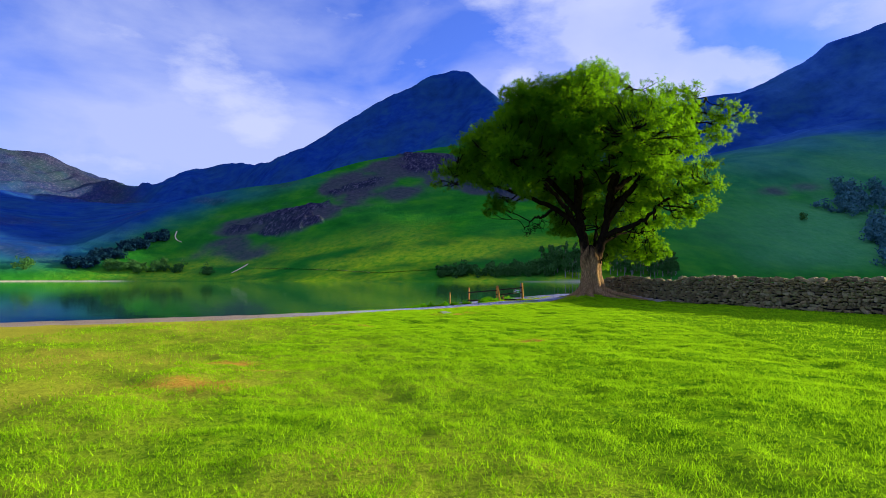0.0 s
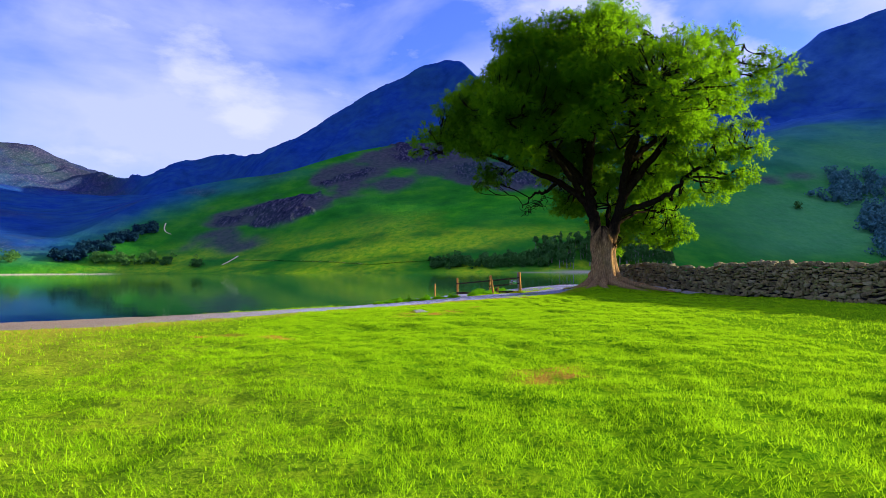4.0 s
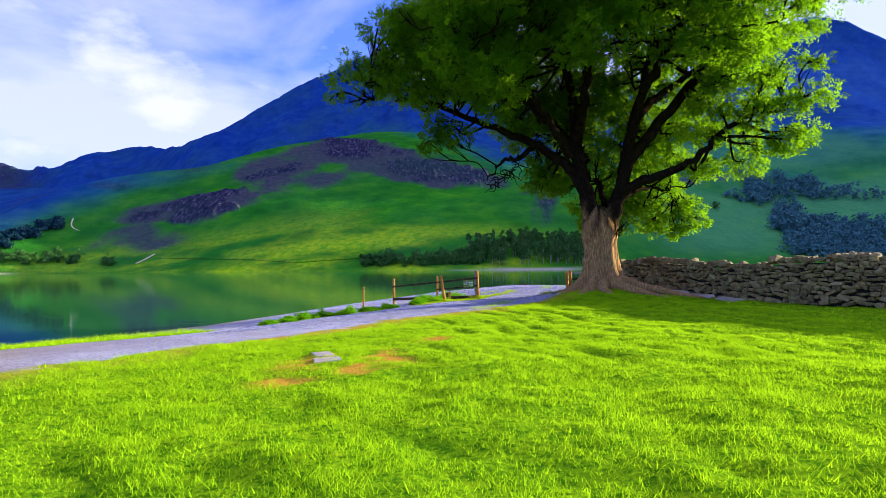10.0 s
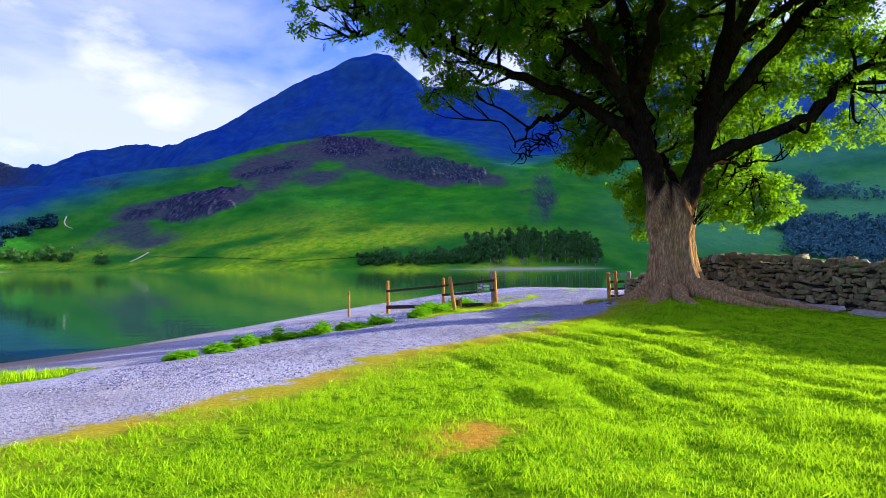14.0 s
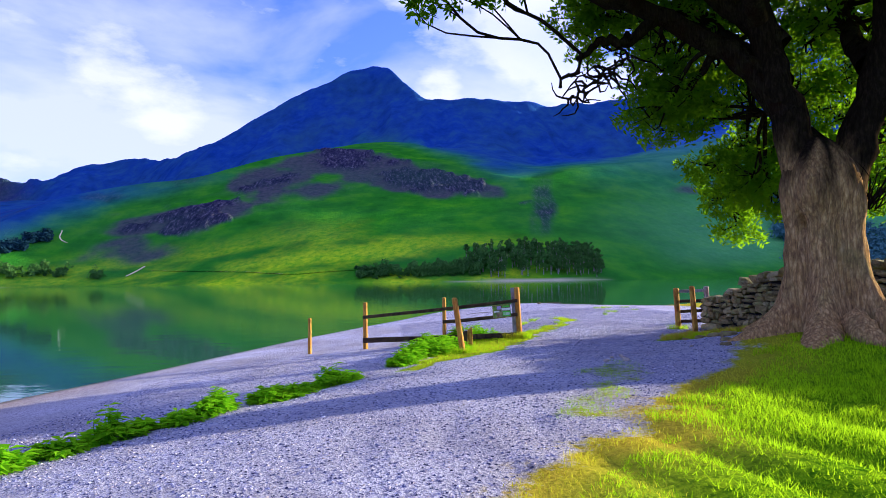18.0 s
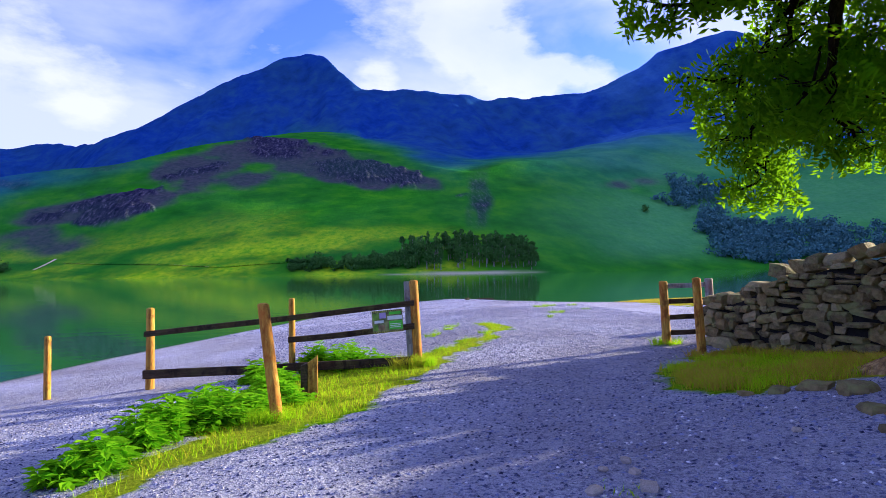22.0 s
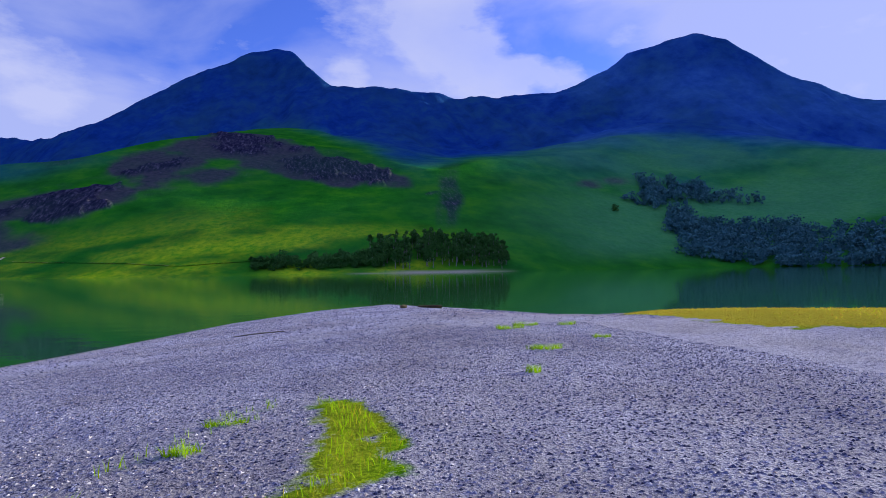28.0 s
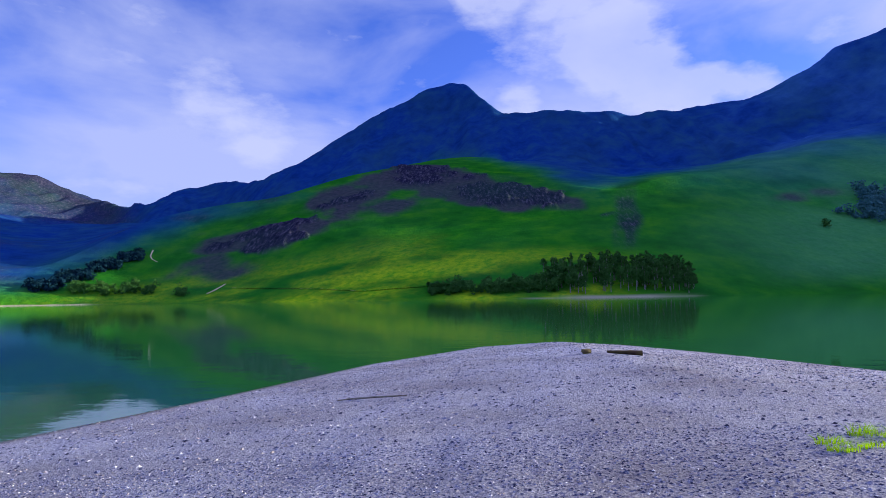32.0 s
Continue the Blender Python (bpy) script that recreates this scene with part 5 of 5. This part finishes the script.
def stone_mesh(seed, name="stone"):
    """An irregular fieldstone of unit size with worn corners."""
    r = random.Random(seed)
    bm = bmesh.new()
    bmesh.ops.create_cube(bm, size=1.0)
    bmesh.ops.subdivide_edges(bm, edges=bm.edges[:], cuts=1, use_grid_fill=True)
    squash = r.uniform(0.35, 0.75)
    skew = [r.uniform(-0.22, 0.22) for k in range(3)]
    for v in bm.verts:
        ball = v.co.normalized() * 0.56
        v.co = v.co.lerp(ball, squash) * (1 + r.uniform(-0.13, 0.10))
        v.co = Vector((v.co.x + skew[0] * v.co.z + r.uniform(-0.04, 0.04), v.co.y + skew[1] * v.co.z, v.co.z + skew[2] * v.co.x))
    me = bpy.data.meshes.new(name)
    bm.to_mesh(me)
    bm.free()
    me.materials.append(STONE)
    return me


stone_kinds = [stone_mesh(k) for k in range(24)]
stone_data = [(np.array([v.co[:] for v in me.vertices]), [tuple(p.vertices) for p in me.polygons]) for me in stone_kinds]
wall = tagged(new("wall_field", None), "dry stone field wall of lichened slate blocks", "wall", kind="structure")
wall.location = (4.95, -0.25, gz1(4.95, -0.25))
# rubble core, coloured near black for the shade in the gaps
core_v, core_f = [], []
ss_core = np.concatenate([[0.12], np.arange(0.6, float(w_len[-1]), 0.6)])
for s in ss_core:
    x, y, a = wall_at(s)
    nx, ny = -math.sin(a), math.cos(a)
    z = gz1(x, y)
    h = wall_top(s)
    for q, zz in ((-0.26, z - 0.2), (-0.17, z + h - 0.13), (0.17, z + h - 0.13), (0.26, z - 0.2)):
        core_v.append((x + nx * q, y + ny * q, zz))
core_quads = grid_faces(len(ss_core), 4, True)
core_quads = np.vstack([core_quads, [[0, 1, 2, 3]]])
local(part("core", np_mesh("core", core_v, core_quads, SHADED_RUBBLE), SHADED_RUBBLE, wall, "rubble core, near black for the shade between stones"), wall)

wr = random.Random(5)
placed, far_v, far_f, far_n = 0, [], [], 0


def lay_stone(x, y, z, a, size, tilt=0.0):
    """One stone of the wall; the nearest are parts, the rest are joined."""
    global placed, far_n
    k = wr.randrange(len(stone_kinds))
    m = Matrix.Translation((x, y, z)) @ Euler((tilt + wr.uniform(-0.12, 0.12), wr.choice((1, 1, 2, 3)) * wr.uniform(-0.15, 0.15), a + wr.uniform(-0.22, 0.22))).to_matrix().to_4x4() @ Matrix.Diagonal((*size, 1))
    near = y > -7.6
    if near and placed < 300:
        placed += 1
        ob = new("stone", stone_kinds[k])
        ob.parent = wall
        ob.matrix_parent_inverse = Matrix.Translation(-Vector(wall.location))
        ob.matrix_basis = m
    else:
        v, f = stone_data[k]
        mm = np.array(m)
        far_v.append(v @ mm[:3, :3].T + mm[:3, 3])
        far_f.extend(tuple(i + far_n for i in face) for face in f)
        far_n += len(v)


# courses on the face towards the track and field, then the cope and the end
for side in (-1, 1):
    s_end = float(w_len[-1]) if side < 0 else 3.0
    h = 0.0
    while h < 1.45:
        tall = max(0.085, 0.165 - 0.05 * h + wr.uniform(-0.025, 0.025))
        s = wr.uniform(0, 0.2)
        while s < s_end:
            long = wr.choice((0.10, 0.14, 0.18, 0.22, 0.28, 0.36)) * wr.uniform(0.85, 1.15) * (1.12 - 0.22 * h) * (0.95 if s < 8 else 1.1 if s < 30 else 1.7)
            sm = s + long / 2
            top = wall_top(sm) - 0.09
            t2 = tall * wr.choice((0.6, 0.8, 1.0, 1.1, 1.25, 1.5))
            if h + t2 < top + 0.04:
                x, y, a = wall_at(sm)
                off = side * (0.26 - 0.09 * h / 1.3) + wr.uniform(-0.05, 0.05)
                z = gz1(x, y) + h + tall / 2 + wr.uniform(-0.035, 0.035)
                lay_stone(x - math.sin(a) * off, y + math.cos(a) * off, z, a, (long * 1.0, wr.uniform(0.18, 0.28), t2 * 0.98), side * 0.05)
            s += long + 0.005
        h += tall
s = 0.1
while s < float(w_len[-1]):
    long = wr.uniform(0.16, 0.40) * (1.0 if s < 30 else 1.5)
    x, y, a = wall_at(s + long / 2)
    t2 = wr.uniform(0.14, 0.26)
    lay_stone(x + wr.uniform(-0.05, 0.05), y, gz1(x, y) + wall_top(s + long / 2) - 0.10 + t2 / 2, a, (long * 1.0, wr.uniform(0.34, 0.48), t2), wr.uniform(-0.25, 0.25))
    s += long * 0.96
for z in np.arange(0.08, 0.85, 0.17):
    for q in (-0.15, 0.13):
        x, y, a = wall_at(0.05)
        lay_stone(x - math.sin(a) * q, y + math.cos(a) * q, gz1(x, y) + z, a, (wr.uniform(0.2, 0.3), wr.uniform(0.24, 0.34), 0.17))
fm = bpy.data.meshes.new("wall_stones")
fm.from_pydata(np.vstack(far_v).tolist(), [], far_f)
fm.materials.append(STONE)
tagged(local(part("wall_stones", fm, STONE, wall), wall), kind="stuff")


PALE_STONE = plain("pale_slate", (0.36, 0.30, 0.26), 0.85, 0.3)


def boulder(x, y, size, label, seed, sink=0.25, category="stone", group=""):
    me = stone_mesh(seed + 50, "boulder")
    if "pale" in label:
        me.materials[0] = PALE_STONE
    ob = new("boulder", me)
    ob.matrix_world = Matrix.Translation((x, y, gz1(x, y) + size[2] * (0.5 - sink))) @ Euler((0.06, 0.04, seed * 0.8)).to_matrix().to_4x4() @ Matrix.Diagonal((*size, 1))
    return tagged(ob, label, category, group)


def flat_slab(x, y, long, wide, turn, seed):
    """A thin broken slab lying level in the turf."""
    r = random.Random(seed)
    bm = bmesh.new()
    bmesh.ops.create_cube(bm, size=1.0, matrix=Matrix.Diagonal((long, wide, 0.06, 1)))
    bmesh.ops.subdivide_edges(bm, edges=[e for e in bm.edges if abs(e.verts[0].co.z - e.verts[1].co.z) < 0.01], cuts=1, use_grid_fill=True)
    for v in bm.verts:
        v.co.x += r.uniform(-0.025, 0.025)
        v.co.y += r.uniform(-0.025, 0.025)
        v.co.z += r.uniform(-0.004, 0.004)
    bmesh.ops.bevel(bm, geom=bm.edges[:], offset=0.006, segments=1, affect="EDGES")
    ob = part("flat_stone", bm, PALE_STONE, None)
    ob.matrix_world = Matrix.Translation((x, y, gz1(x, y) - 0.012)) @ Euler((0.02, -0.02, turn)).to_matrix().to_4x4()
    return tagged(ob, "flat pale slab set in the turf", "stone", "slabs in the turf")


flat_slab(-5.0, -19.05, 0.28, 0.36, 0.3, 3)
flat_slab(-4.9, -19.55, 0.36, 0.30, 0.2, 4)
boulder(6.6, 1.9, (0.38, 0.4, 0.70), "brown block standing behind the stile", 8, 0.2)
for k, (x, y, size) in enumerate(((0.05, -6.15, 0.09), (0.45, -5.75, 0.08), (0.4, -5.95, 0.06), (0.35, -6.2, 0.10), (0.25, -5.85, 0.06), (1.6, -5.85, 0.06))):
    boulder(x, y, (size, size * 0.8, size * 0.5), "pale stone bedded in the track", 20 + k, 0.1, group="stones in the track")
for k, (x, y, size) in enumerate(((2.45, -5.1, 0.30), (2.5, -5.45, 0.36), (2.25, -4.95, 0.22), (2.2, -5.85, 0.24), (2.0, -6.2, 0.22), (2.05, -4.8, 0.16))):
    boulder(x, y, (size * 0.8, size * 0.6, size * 0.35), "brown stone showing at the edge of the grass", 30 + k, 0.45, group="stones along the bank")
for k, (x, y, long) in enumerate(((6.20, -5.6, 0.9), (6.48, -6.7, 1.25), (6.80, -7.9, 1.2), (7.18, -9.1, 1.1))):
    kerb = boulder(x, y, (long, 0.20, 0.20), "long pale kerb stone lying along the wall foot", 60 + k, 0.25, group="kerb along the wall")
    kerb.matrix_world = Matrix.Translation((x, y, gz1(x, y) + 0.05)) @ Euler((0.05, 0.02, radians(-73))).to_matrix().to_4x4() @ Matrix.Diagonal((long, 0.20, 0.20, 1))


# ---------------------------------------------------------------- driftwood on the beach
def driftwood(points, radii, label):
    v, f = tube(bend(points, 12), np.interp(np.linspace(0, 1, 12), np.linspace(0, 1, len(radii)), radii), 8, 0.2, 4)
    return tagged(new("driftwood_log", np_mesh("driftwood_log", v, f, GREY_WOOD if "grey" in label else RAIL_WOOD, True)), label, "driftwood")


def beach(x, y, h):
    return (x, y, gz1(x, y) + h)


driftwood([beach(6.0, 19.9, 0.03), beach(6.4, 19.8, 0.04), beach(6.8, 19.75, 0.06)], [0.03, 0.055, 0.07], "dark broken log lying on the shingle")
boulder(5.55, 20.1, (0.28, 0.2, 0.14), "dark stone on the shingle", 14, 0.2)
driftwood([beach(0.5, 15.2, 0.02), beach(1.0, 15.0, 0.03), beach(1.7, 14.9, 0.02)], [0.010, 0.018, 0.012], "thin grey branch lying on the shingle")


# ---------------------------------------------------------------- grass, weeds and pebbles
def blades(x, y, height, width, seed, lean=0.45):
    """Tapered grass blades standing on the ground at x, y."""
    r = np.random.default_rng(seed)
    n = len(x)
    z = ground_z(x, y) - 0.005
    a = r.uniform(0, 2 * np.pi, n)
    h = height * (0.45 + 0.7 * r.random(n) + 0.55 * np.clip(0.5 + vnoise(x * 3.1, y * 3.1, 72), 0, 1.3))
    w = width * (0.7 + 0.6 * r.random(n))
    la, lk = r.uniform(0, 2 * np.pi, n), lean * r.random(n)
    base = np.stack([x, y, z], -1)
    sd = np.stack([np.cos(a), np.sin(a), 0 * a], -1) * (w / 2)[:, None]
    tip = base + np.stack([np.cos(la) * lk * h, np.sin(la) * lk * h, h], -1)
    return base, sd, tip, la, lk, h


def blade_object(name, label, x, y, height, width, seed, material, lean=0.45, bent=True):
    base, sd, tip, la, lk, h = blades(x, y, height, width, seed, lean)
    i = np.arange(len(base))[:, None]
    if bent:
        midp = base + np.stack([np.cos(la) * lk * h * 0.3, np.sin(la) * lk * h * 0.3, h * 0.55], -1)
        v = np.stack([base - sd, base + sd, midp + sd * 0.7, tip, midp - sd * 0.7], 1).reshape(-1, 3)
        f = np.concatenate([i * 5 + [0, 1, 2], i * 5 + [0, 2, 4], i * 5 + [4, 2, 3]])
    else:
        v, f = np.stack([base - sd, base + sd, tip], 1).reshape(-1, 3), i * 3 + [0, 1, 2]
    return tagged(new(name, np_mesh(name, v, f, material)), label, "grass", kind="stuff")


def scatter(n, x0, x1, y0, y1, seed):
    r = np.random.default_rng(seed)
    return r.uniform(x0, x1, n), r.uniform(y0, y1, n)


def turf_points(n, box, seed, most_gravel=0.35):
    x, y = scatter(n, *box, seed)
    keep = (gravel_mask(x, y) < most_gravel) & (from_shore(x, y) > 0.5) & (spots(x, y, EARTHS) * (1.0 + 0.9 * fbm(x * 2.6, y * 2.6, 3, 77)) < 0.25 + 0.75 * np.random.default_rng(seed + 2).random(len(x))) & (np.hypot(x - TRUNK[0], y - TRUNK[1]) > 1.0) & (edge_earth(x, y) < 0.5 + 0.6 * vnoise(x * 3, y * 3, 33))
    tuft = 0.52 + 0.35 * vnoise(x * 2.2, y * 2.2, 71) + 0.45 * vnoise(x * 10.0, y * 10.0, 73) > np.random.default_rng(seed + 1).random(len(x)) * 0.95
    return x[keep & tuft], y[keep & tuft]


x, y = turf_points(680000, (-8.5, 2.5, -41.5, -15.0), 1)
blade_object("field_grass", "short bright grazed turf of the field", x, y, 0.037, 0.0070, 2, GRASS, 1.4, False)
x, y = turf_points(300000, (-7.0, 6.5, -20.0, -8.0), 3)
blade_object("field_grass", "short bright grazed turf of the field", x, y, 0.037, 0.0070, 4, GRASS, 1.4, False)
x, y = turf_points(190000, (-15, 14.0, -42.0, -9.0), 5)
blade_object("field_grass", "short bright grazed turf of the field", x, y, 0.05, 0.014, 6, GRASS, 1.3, False)


def in_poly(poly, n, seed):
    xs_, ys_ = zip(*poly)
    x, y = scatter(n, min(xs_) - 0.2, max(xs_) + 0.2, min(ys_) - 0.2, max(ys_) + 0.2, seed)
    fx, fy = fray(x, y)
    k = inside(fx, fy, poly)
    x, y = x[k], y[k]
    d_edge = line_gap(fx[k], fy[k], poly + poly[:1])
    k = d_edge > 0.30 * (0.5 + 0.5 * vnoise(x * 4.5, y * 4.5, 83)) * np.random.default_rng(seed).random(len(x)) ** 0.5
    k &= vnoise(x * 2.6, y * 2.6, 84) > -0.62
    return x[k], y[k]


x, y = in_poly(ISLAND, 26000, 7)
blade_object("verge_grass", "longer green grass under the wall", x, y, 0.075, 0.006, 8, GRASS, 1.2)
x, y = in_poly(ISLAND, 12000, 9)
blade_object("verge_grass", "longer half-dry grass under the wall", x, y, 0.085, 0.005, 10, STRAW, 1.1)
x, y = in_poly(ISLAND, 60000, 91)
k = vnoise(x * 0.9, y * 0.9, 95) + 0.5 * vnoise(x * 2.7, y * 2.7, 96) > -0.3
blade_object("verge_grass", "golden dead grass under the wall", x[k], y[k], 0.09, 0.005, 92, HAY, 1.1)
x, y = in_poly(VERGE, 26000, 11)
blade_object("verge_grass", "tufted green grass along the fence", x, y, 0.065, 0.006, 12, GRASS, 1.2)
x, y = in_poly(VERGE, 13000, 13)
blade_object("verge_grass", "tufted yellowing grass along the fence", x, y, 0.06, 0.005, 14, STRAW, 1.5)
x, y = in_poly(PATCH, 900, 15)
blade_object("beach_grass", "bright patch of grass in the shingle", x, y, 0.07, 0.008, 16, GRASS)
x, y = in_poly([(-1.2, -9.6), (1.2, -8.2), (2.2, -6.6), (3.6, -5.9), (6, -6.2), (6, -9.5), (0, -11.5)], 45000, 17)
k = gravel_mask(x, y) < 0.4
k &= np.hypot(x - TRUNK[0], y - TRUNK[1]) > 0.95
blade_object("mound_grass", "lush grass round the foot of the tree", x[k], y[k], 0.06, 0.007, 18, GRASS, 1.1)
x, y = in_poly([(-3.6, -13.0), (-2.6, -11.0), (-1.2, -9.9), (-0.2, -8.4), (0.6, -7.6), (1.7, -7.0), (2.4, -6.0), (3.2, -5.6), (3.4, -6.4), (2.6, -7.4), (1.6, -8.2), (0.6, -8.9), (-0.4, -10.2), (-1.6, -11.4), (-2.6, -13.0)], 26000, 97)
k = (gravel_mask(x, y) < 0.6) & (np.hypot(x - TRUNK[0], y - TRUNK[1]) > 0.9)
blade_object("edge_grass", "worn yellowing grass at the edge of the track", x[k], y[k], 0.045, 0.006, 98, STRAW, 1.5)
x, y = in_poly(TRACK_GRASS, 6000, 19)
blade_object("verge_grass", "thin dry grass growing through the track", x, y, 0.035, 0.006, 20, GRASS, 1.5)
x, y = in_poly([(-13.4, -11), (-8.6, -11.6), (-9.0, -13.2), (-14, -16)], 7000, 21)
blade_object("bank_grass", "low grass on the lake bank", x, y, 0.10, 0.010, 22, GRASS)
x, y = in_poly(FAR_TURF, 16000, 31)
blade_object("far_grass", "yellow grass beyond the shingle", x, y, 0.028, 0.02, 32, HAY, 2.0)
x, y = in_poly(FAR_TURF, 9000, 33)
blade_object("far_grass", "yellow-green grass beyond the shingle", x, y, 0.03, 0.02, 34, STRAW, 2.0)


def tuft(x, y, radius, height, label, seed, material=GRASS, count=500):
    r = np.random.default_rng(seed)
    a, d = r.uniform(0, 2 * np.pi, count), radius * np.sqrt(r.random(count))
    ob = blade_object("grass_tuft", label, x + d * np.cos(a) * (1 + 0.3 * np.cos(2 * a)), y + 0.7 * d * np.sin(a), height, 0.007, seed, material, 1.4)
    ob["kind"] = "thing"
    ob["group"] = "tufts on the beach"
    return ob


for k, (x, y, rad) in enumerate(((5.23, 7.4, 0.20), (6.54, 8.25, 0.13), (5.8, 10.2, 0.22), (6.2, 10.5, 0.2), (4.39, 5.74, 0.07), (7.0, 10.4, 0.15), (5.6, 10.0, 0.1), (0.7, 2.9, 0.10), (0.85, 3.15, 0.09), (1.8, 2.75, 0.11), (1.3, 4.0, 0.09), (1.5, 4.7, 0.12))):
    tuft(x, y, rad, 0.06, "small tuft of grass in the shingle", 40 + k, count=int(900 * rad))
for k, (x, y, rad) in enumerate(((0.05, -0.15, 0.16), (-0.2, -0.2, 0.2), (4.38, 0.2, 0.22), (4.22, -1.1, 0.25), (-1.87, -3.3, 0.2))):
    tuft(x, y, rad, 0.08 if k == 3 else 0.15, "dry brown grass round a post foot" if k == 3 else "rank grass round a post foot", 60 + k, HAY if k == 3 else STRAW if k % 2 else GRASS, 260)


def weed_clump(x, y, radius, height, seed, label="leafy clump of nettles and docks beside the track"):
    """Upright stems with pairs of pointed leaves."""
    r = np.random.default_rng(seed)
    clump = thing("nettle_clump", (x, y, gz1(x, y)), label, "weeds", "weeds along the track")
    stems, pts, axs = [], [], []
    for k in range(int(40 * radius * radius * 9) + 10):
        a, d = r.uniform(0, 2 * np.pi), radius * math.sqrt(r.random()) * (1 + 0.35 * math.sin(3 * x + 7 * y))
        du, dv = 1.25 * d * math.cos(a), 0.75 * d * math.sin(a)
        bx, by = x + 0.5 * du - 0.86 * dv, y + 0.86 * du + 0.5 * dv
        h = height * r.uniform(0.35, 1.15) * (1.1 - 0.6 * d / radius) * (1 + 0.3 * float(vnoise(np.array(bx * 4), np.array(by * 4), 87)))
        base = np.array([bx, by, gz1(bx, by) - 0.02])
        tip = base + np.array([r.normal() * 0.12 * h, r.normal() * 0.12 * h, h])
        stems.append(tube([base, (base + tip) / 2 + r.normal(size=3) * 0.015, tip], [0.006, 0.005, 0.002], 4))
        for f in np.linspace(0.2, 1.0, 7):
            for q in range(3):
                b2 = r.uniform(0, 2 * np.pi)
                pts.append(base + (tip - base) * f)
                axs.append([math.cos(b2), math.sin(b2), r.uniform(-0.1, 0.5)])
    pts, axs = np.array(pts), np.array(axs)
    axs /= np.linalg.norm(axs, axis=1, keepdims=True)
    sd = np.cross(axs, (0, 0, 1))
    k = (0.07 + 0.10 * r.random((len(pts), 1)))
    droop = np.array([0, 0, -0.25])
    q = np.stack([pts, pts + axs * 0.45 * k + sd * 0.24 * k, pts + axs * k + droop * k, pts + axs * 0.45 * k - sd * 0.24 * k], 1).reshape(-1, 3)
    sv, sf = merge(stems)
    tagged(local(part("stem_mass", np_mesh("stem_mass", sv, sf, WEED, True), WEED, clump), clump), kind="stuff")
    tagged(local(part("foliage", np_mesh("foliage", q, np.arange(len(q)).reshape(-1, 4), WEED), WEED, clump), clump), kind="stuff")
    return clump


for k, (x, y, rad, h) in enumerate(((-2.9, -3.6, 0.42, 0.40), (-2.45, -3.0, 0.40, 0.40), (-2.6, -2.3, 0.38, 0.40), (-2.0, -2.4, 0.35, 0.38), (-3.1, -4.4, 0.35, 0.28), (-2.1, -1.2, 0.4, 0.40), (-2.35, 0.0, 0.34, 0.40), (-1.6, 0.45, 0.36, 0.45), (-1.1, 0.5, 0.36, 0.48),
                                    (-0.6, 0.35, 0.22, 0.28), (-4.2, -5.9, 0.36, 0.26), (-4.7, -6.7, 0.30, 0.20), (-4.9, -7.0, 0.38, 0.26), (-5.5, -7.6, 0.30, 0.30), (-5.7, -8.0, 0.26, 0.22), (-6.25, -8.6, 0.28, 0.34),
                                    (-6.5, -9.3, 0.25, 0.22), (-6.7, -9.9, 0.32, 0.28), (-7.0, -10.7, 0.30, 0.22), (-7.4, -11.4, 0.32, 0.18))):
    weed_clump(x, y, rad, 0.85 * h, 300 + k)


def pebbles(name, label, x, y, low, high, seed):
    """Small many-sided stones bedded in the shingle."""
    r = np.random.default_rng(seed)
    n = len(x)
    oct_v = np.array([(1, 0, -0.3), (0, 1, -0.3), (-1, 0, -0.3), (0, -1, -0.3), (0, 0, 0.6)], float)
    oct_f = np.array([(0, 1, 4), (1, 2, 4), (2, 3, 4), (3, 0, 4)])
    size = r.uniform(low, high, (n, 1, 1)) * (0.6 + 0.8 * r.random((n, 5, 1)))
    a = r.uniform(0, 2 * np.pi, n)
    v = oct_v[None] * size * np.array([1.25, 0.9, 0.7])
    v = np.stack([v[..., 0] * np.cos(a)[:, None] - v[..., 1] * np.sin(a)[:, None], v[..., 0] * np.sin(a)[:, None] + v[..., 1] * np.cos(a)[:, None], v[..., 2]], -1)
    v += np.stack([x, y, ground_z(x, y) + 0.25 * low], -1)[:, None]
    f = (oct_f[None] + 5 * np.arange(n)[:, None, None]).reshape(-1, 3)
    return tagged(new(name, np_mesh(name, v.reshape(-1, 3), f, STONE_GRIT)), label, "shingle", kind="stuff")


def grit_material():
    m, n, l, b = mat("loose_shingle", 0.95, 0, 0.03)
    isl = n.new("ShaderNodeNewGeometry").outputs["Random Per Island"]
    ramp(n, l, isl, [(0.0, (0.03, 0.032, 0.07)), (0.35, (0.09, 0.10, 0.20)), (0.65, (0.24, 0.26, 0.46)), (0.86, (0.40, 0.35, 0.36)), (1.0, (0.78, 0.77, 0.86))], b.inputs["Base Color"])
    return m


STONE_GRIT = grit_material()


def gravel_points(n, box, seed):
    x, y = scatter(n, *box, seed)
    k = (gravel_mask(x, y) > 0.55) & (from_shore(x, y) > 0.1)
    return x[k], y[k]


x, y = gravel_points(70000, (-3, 7.5, -0.5, 11), 1)
pebbles("shingle", "grey lake shingle", x, y, 0.006, 0.018, 2)
x, y = gravel_points(55000, (-8, 5, -15, -0.5), 3)
pebbles("shingle", "grey lake shingle", x, y, 0.007, 0.020, 4)
x, y = gravel_points(19000, (-12, 14, 11, 30), 5)
pebbles("shingle", "grey lake shingle", x, y, 0.012, 0.034, 6)
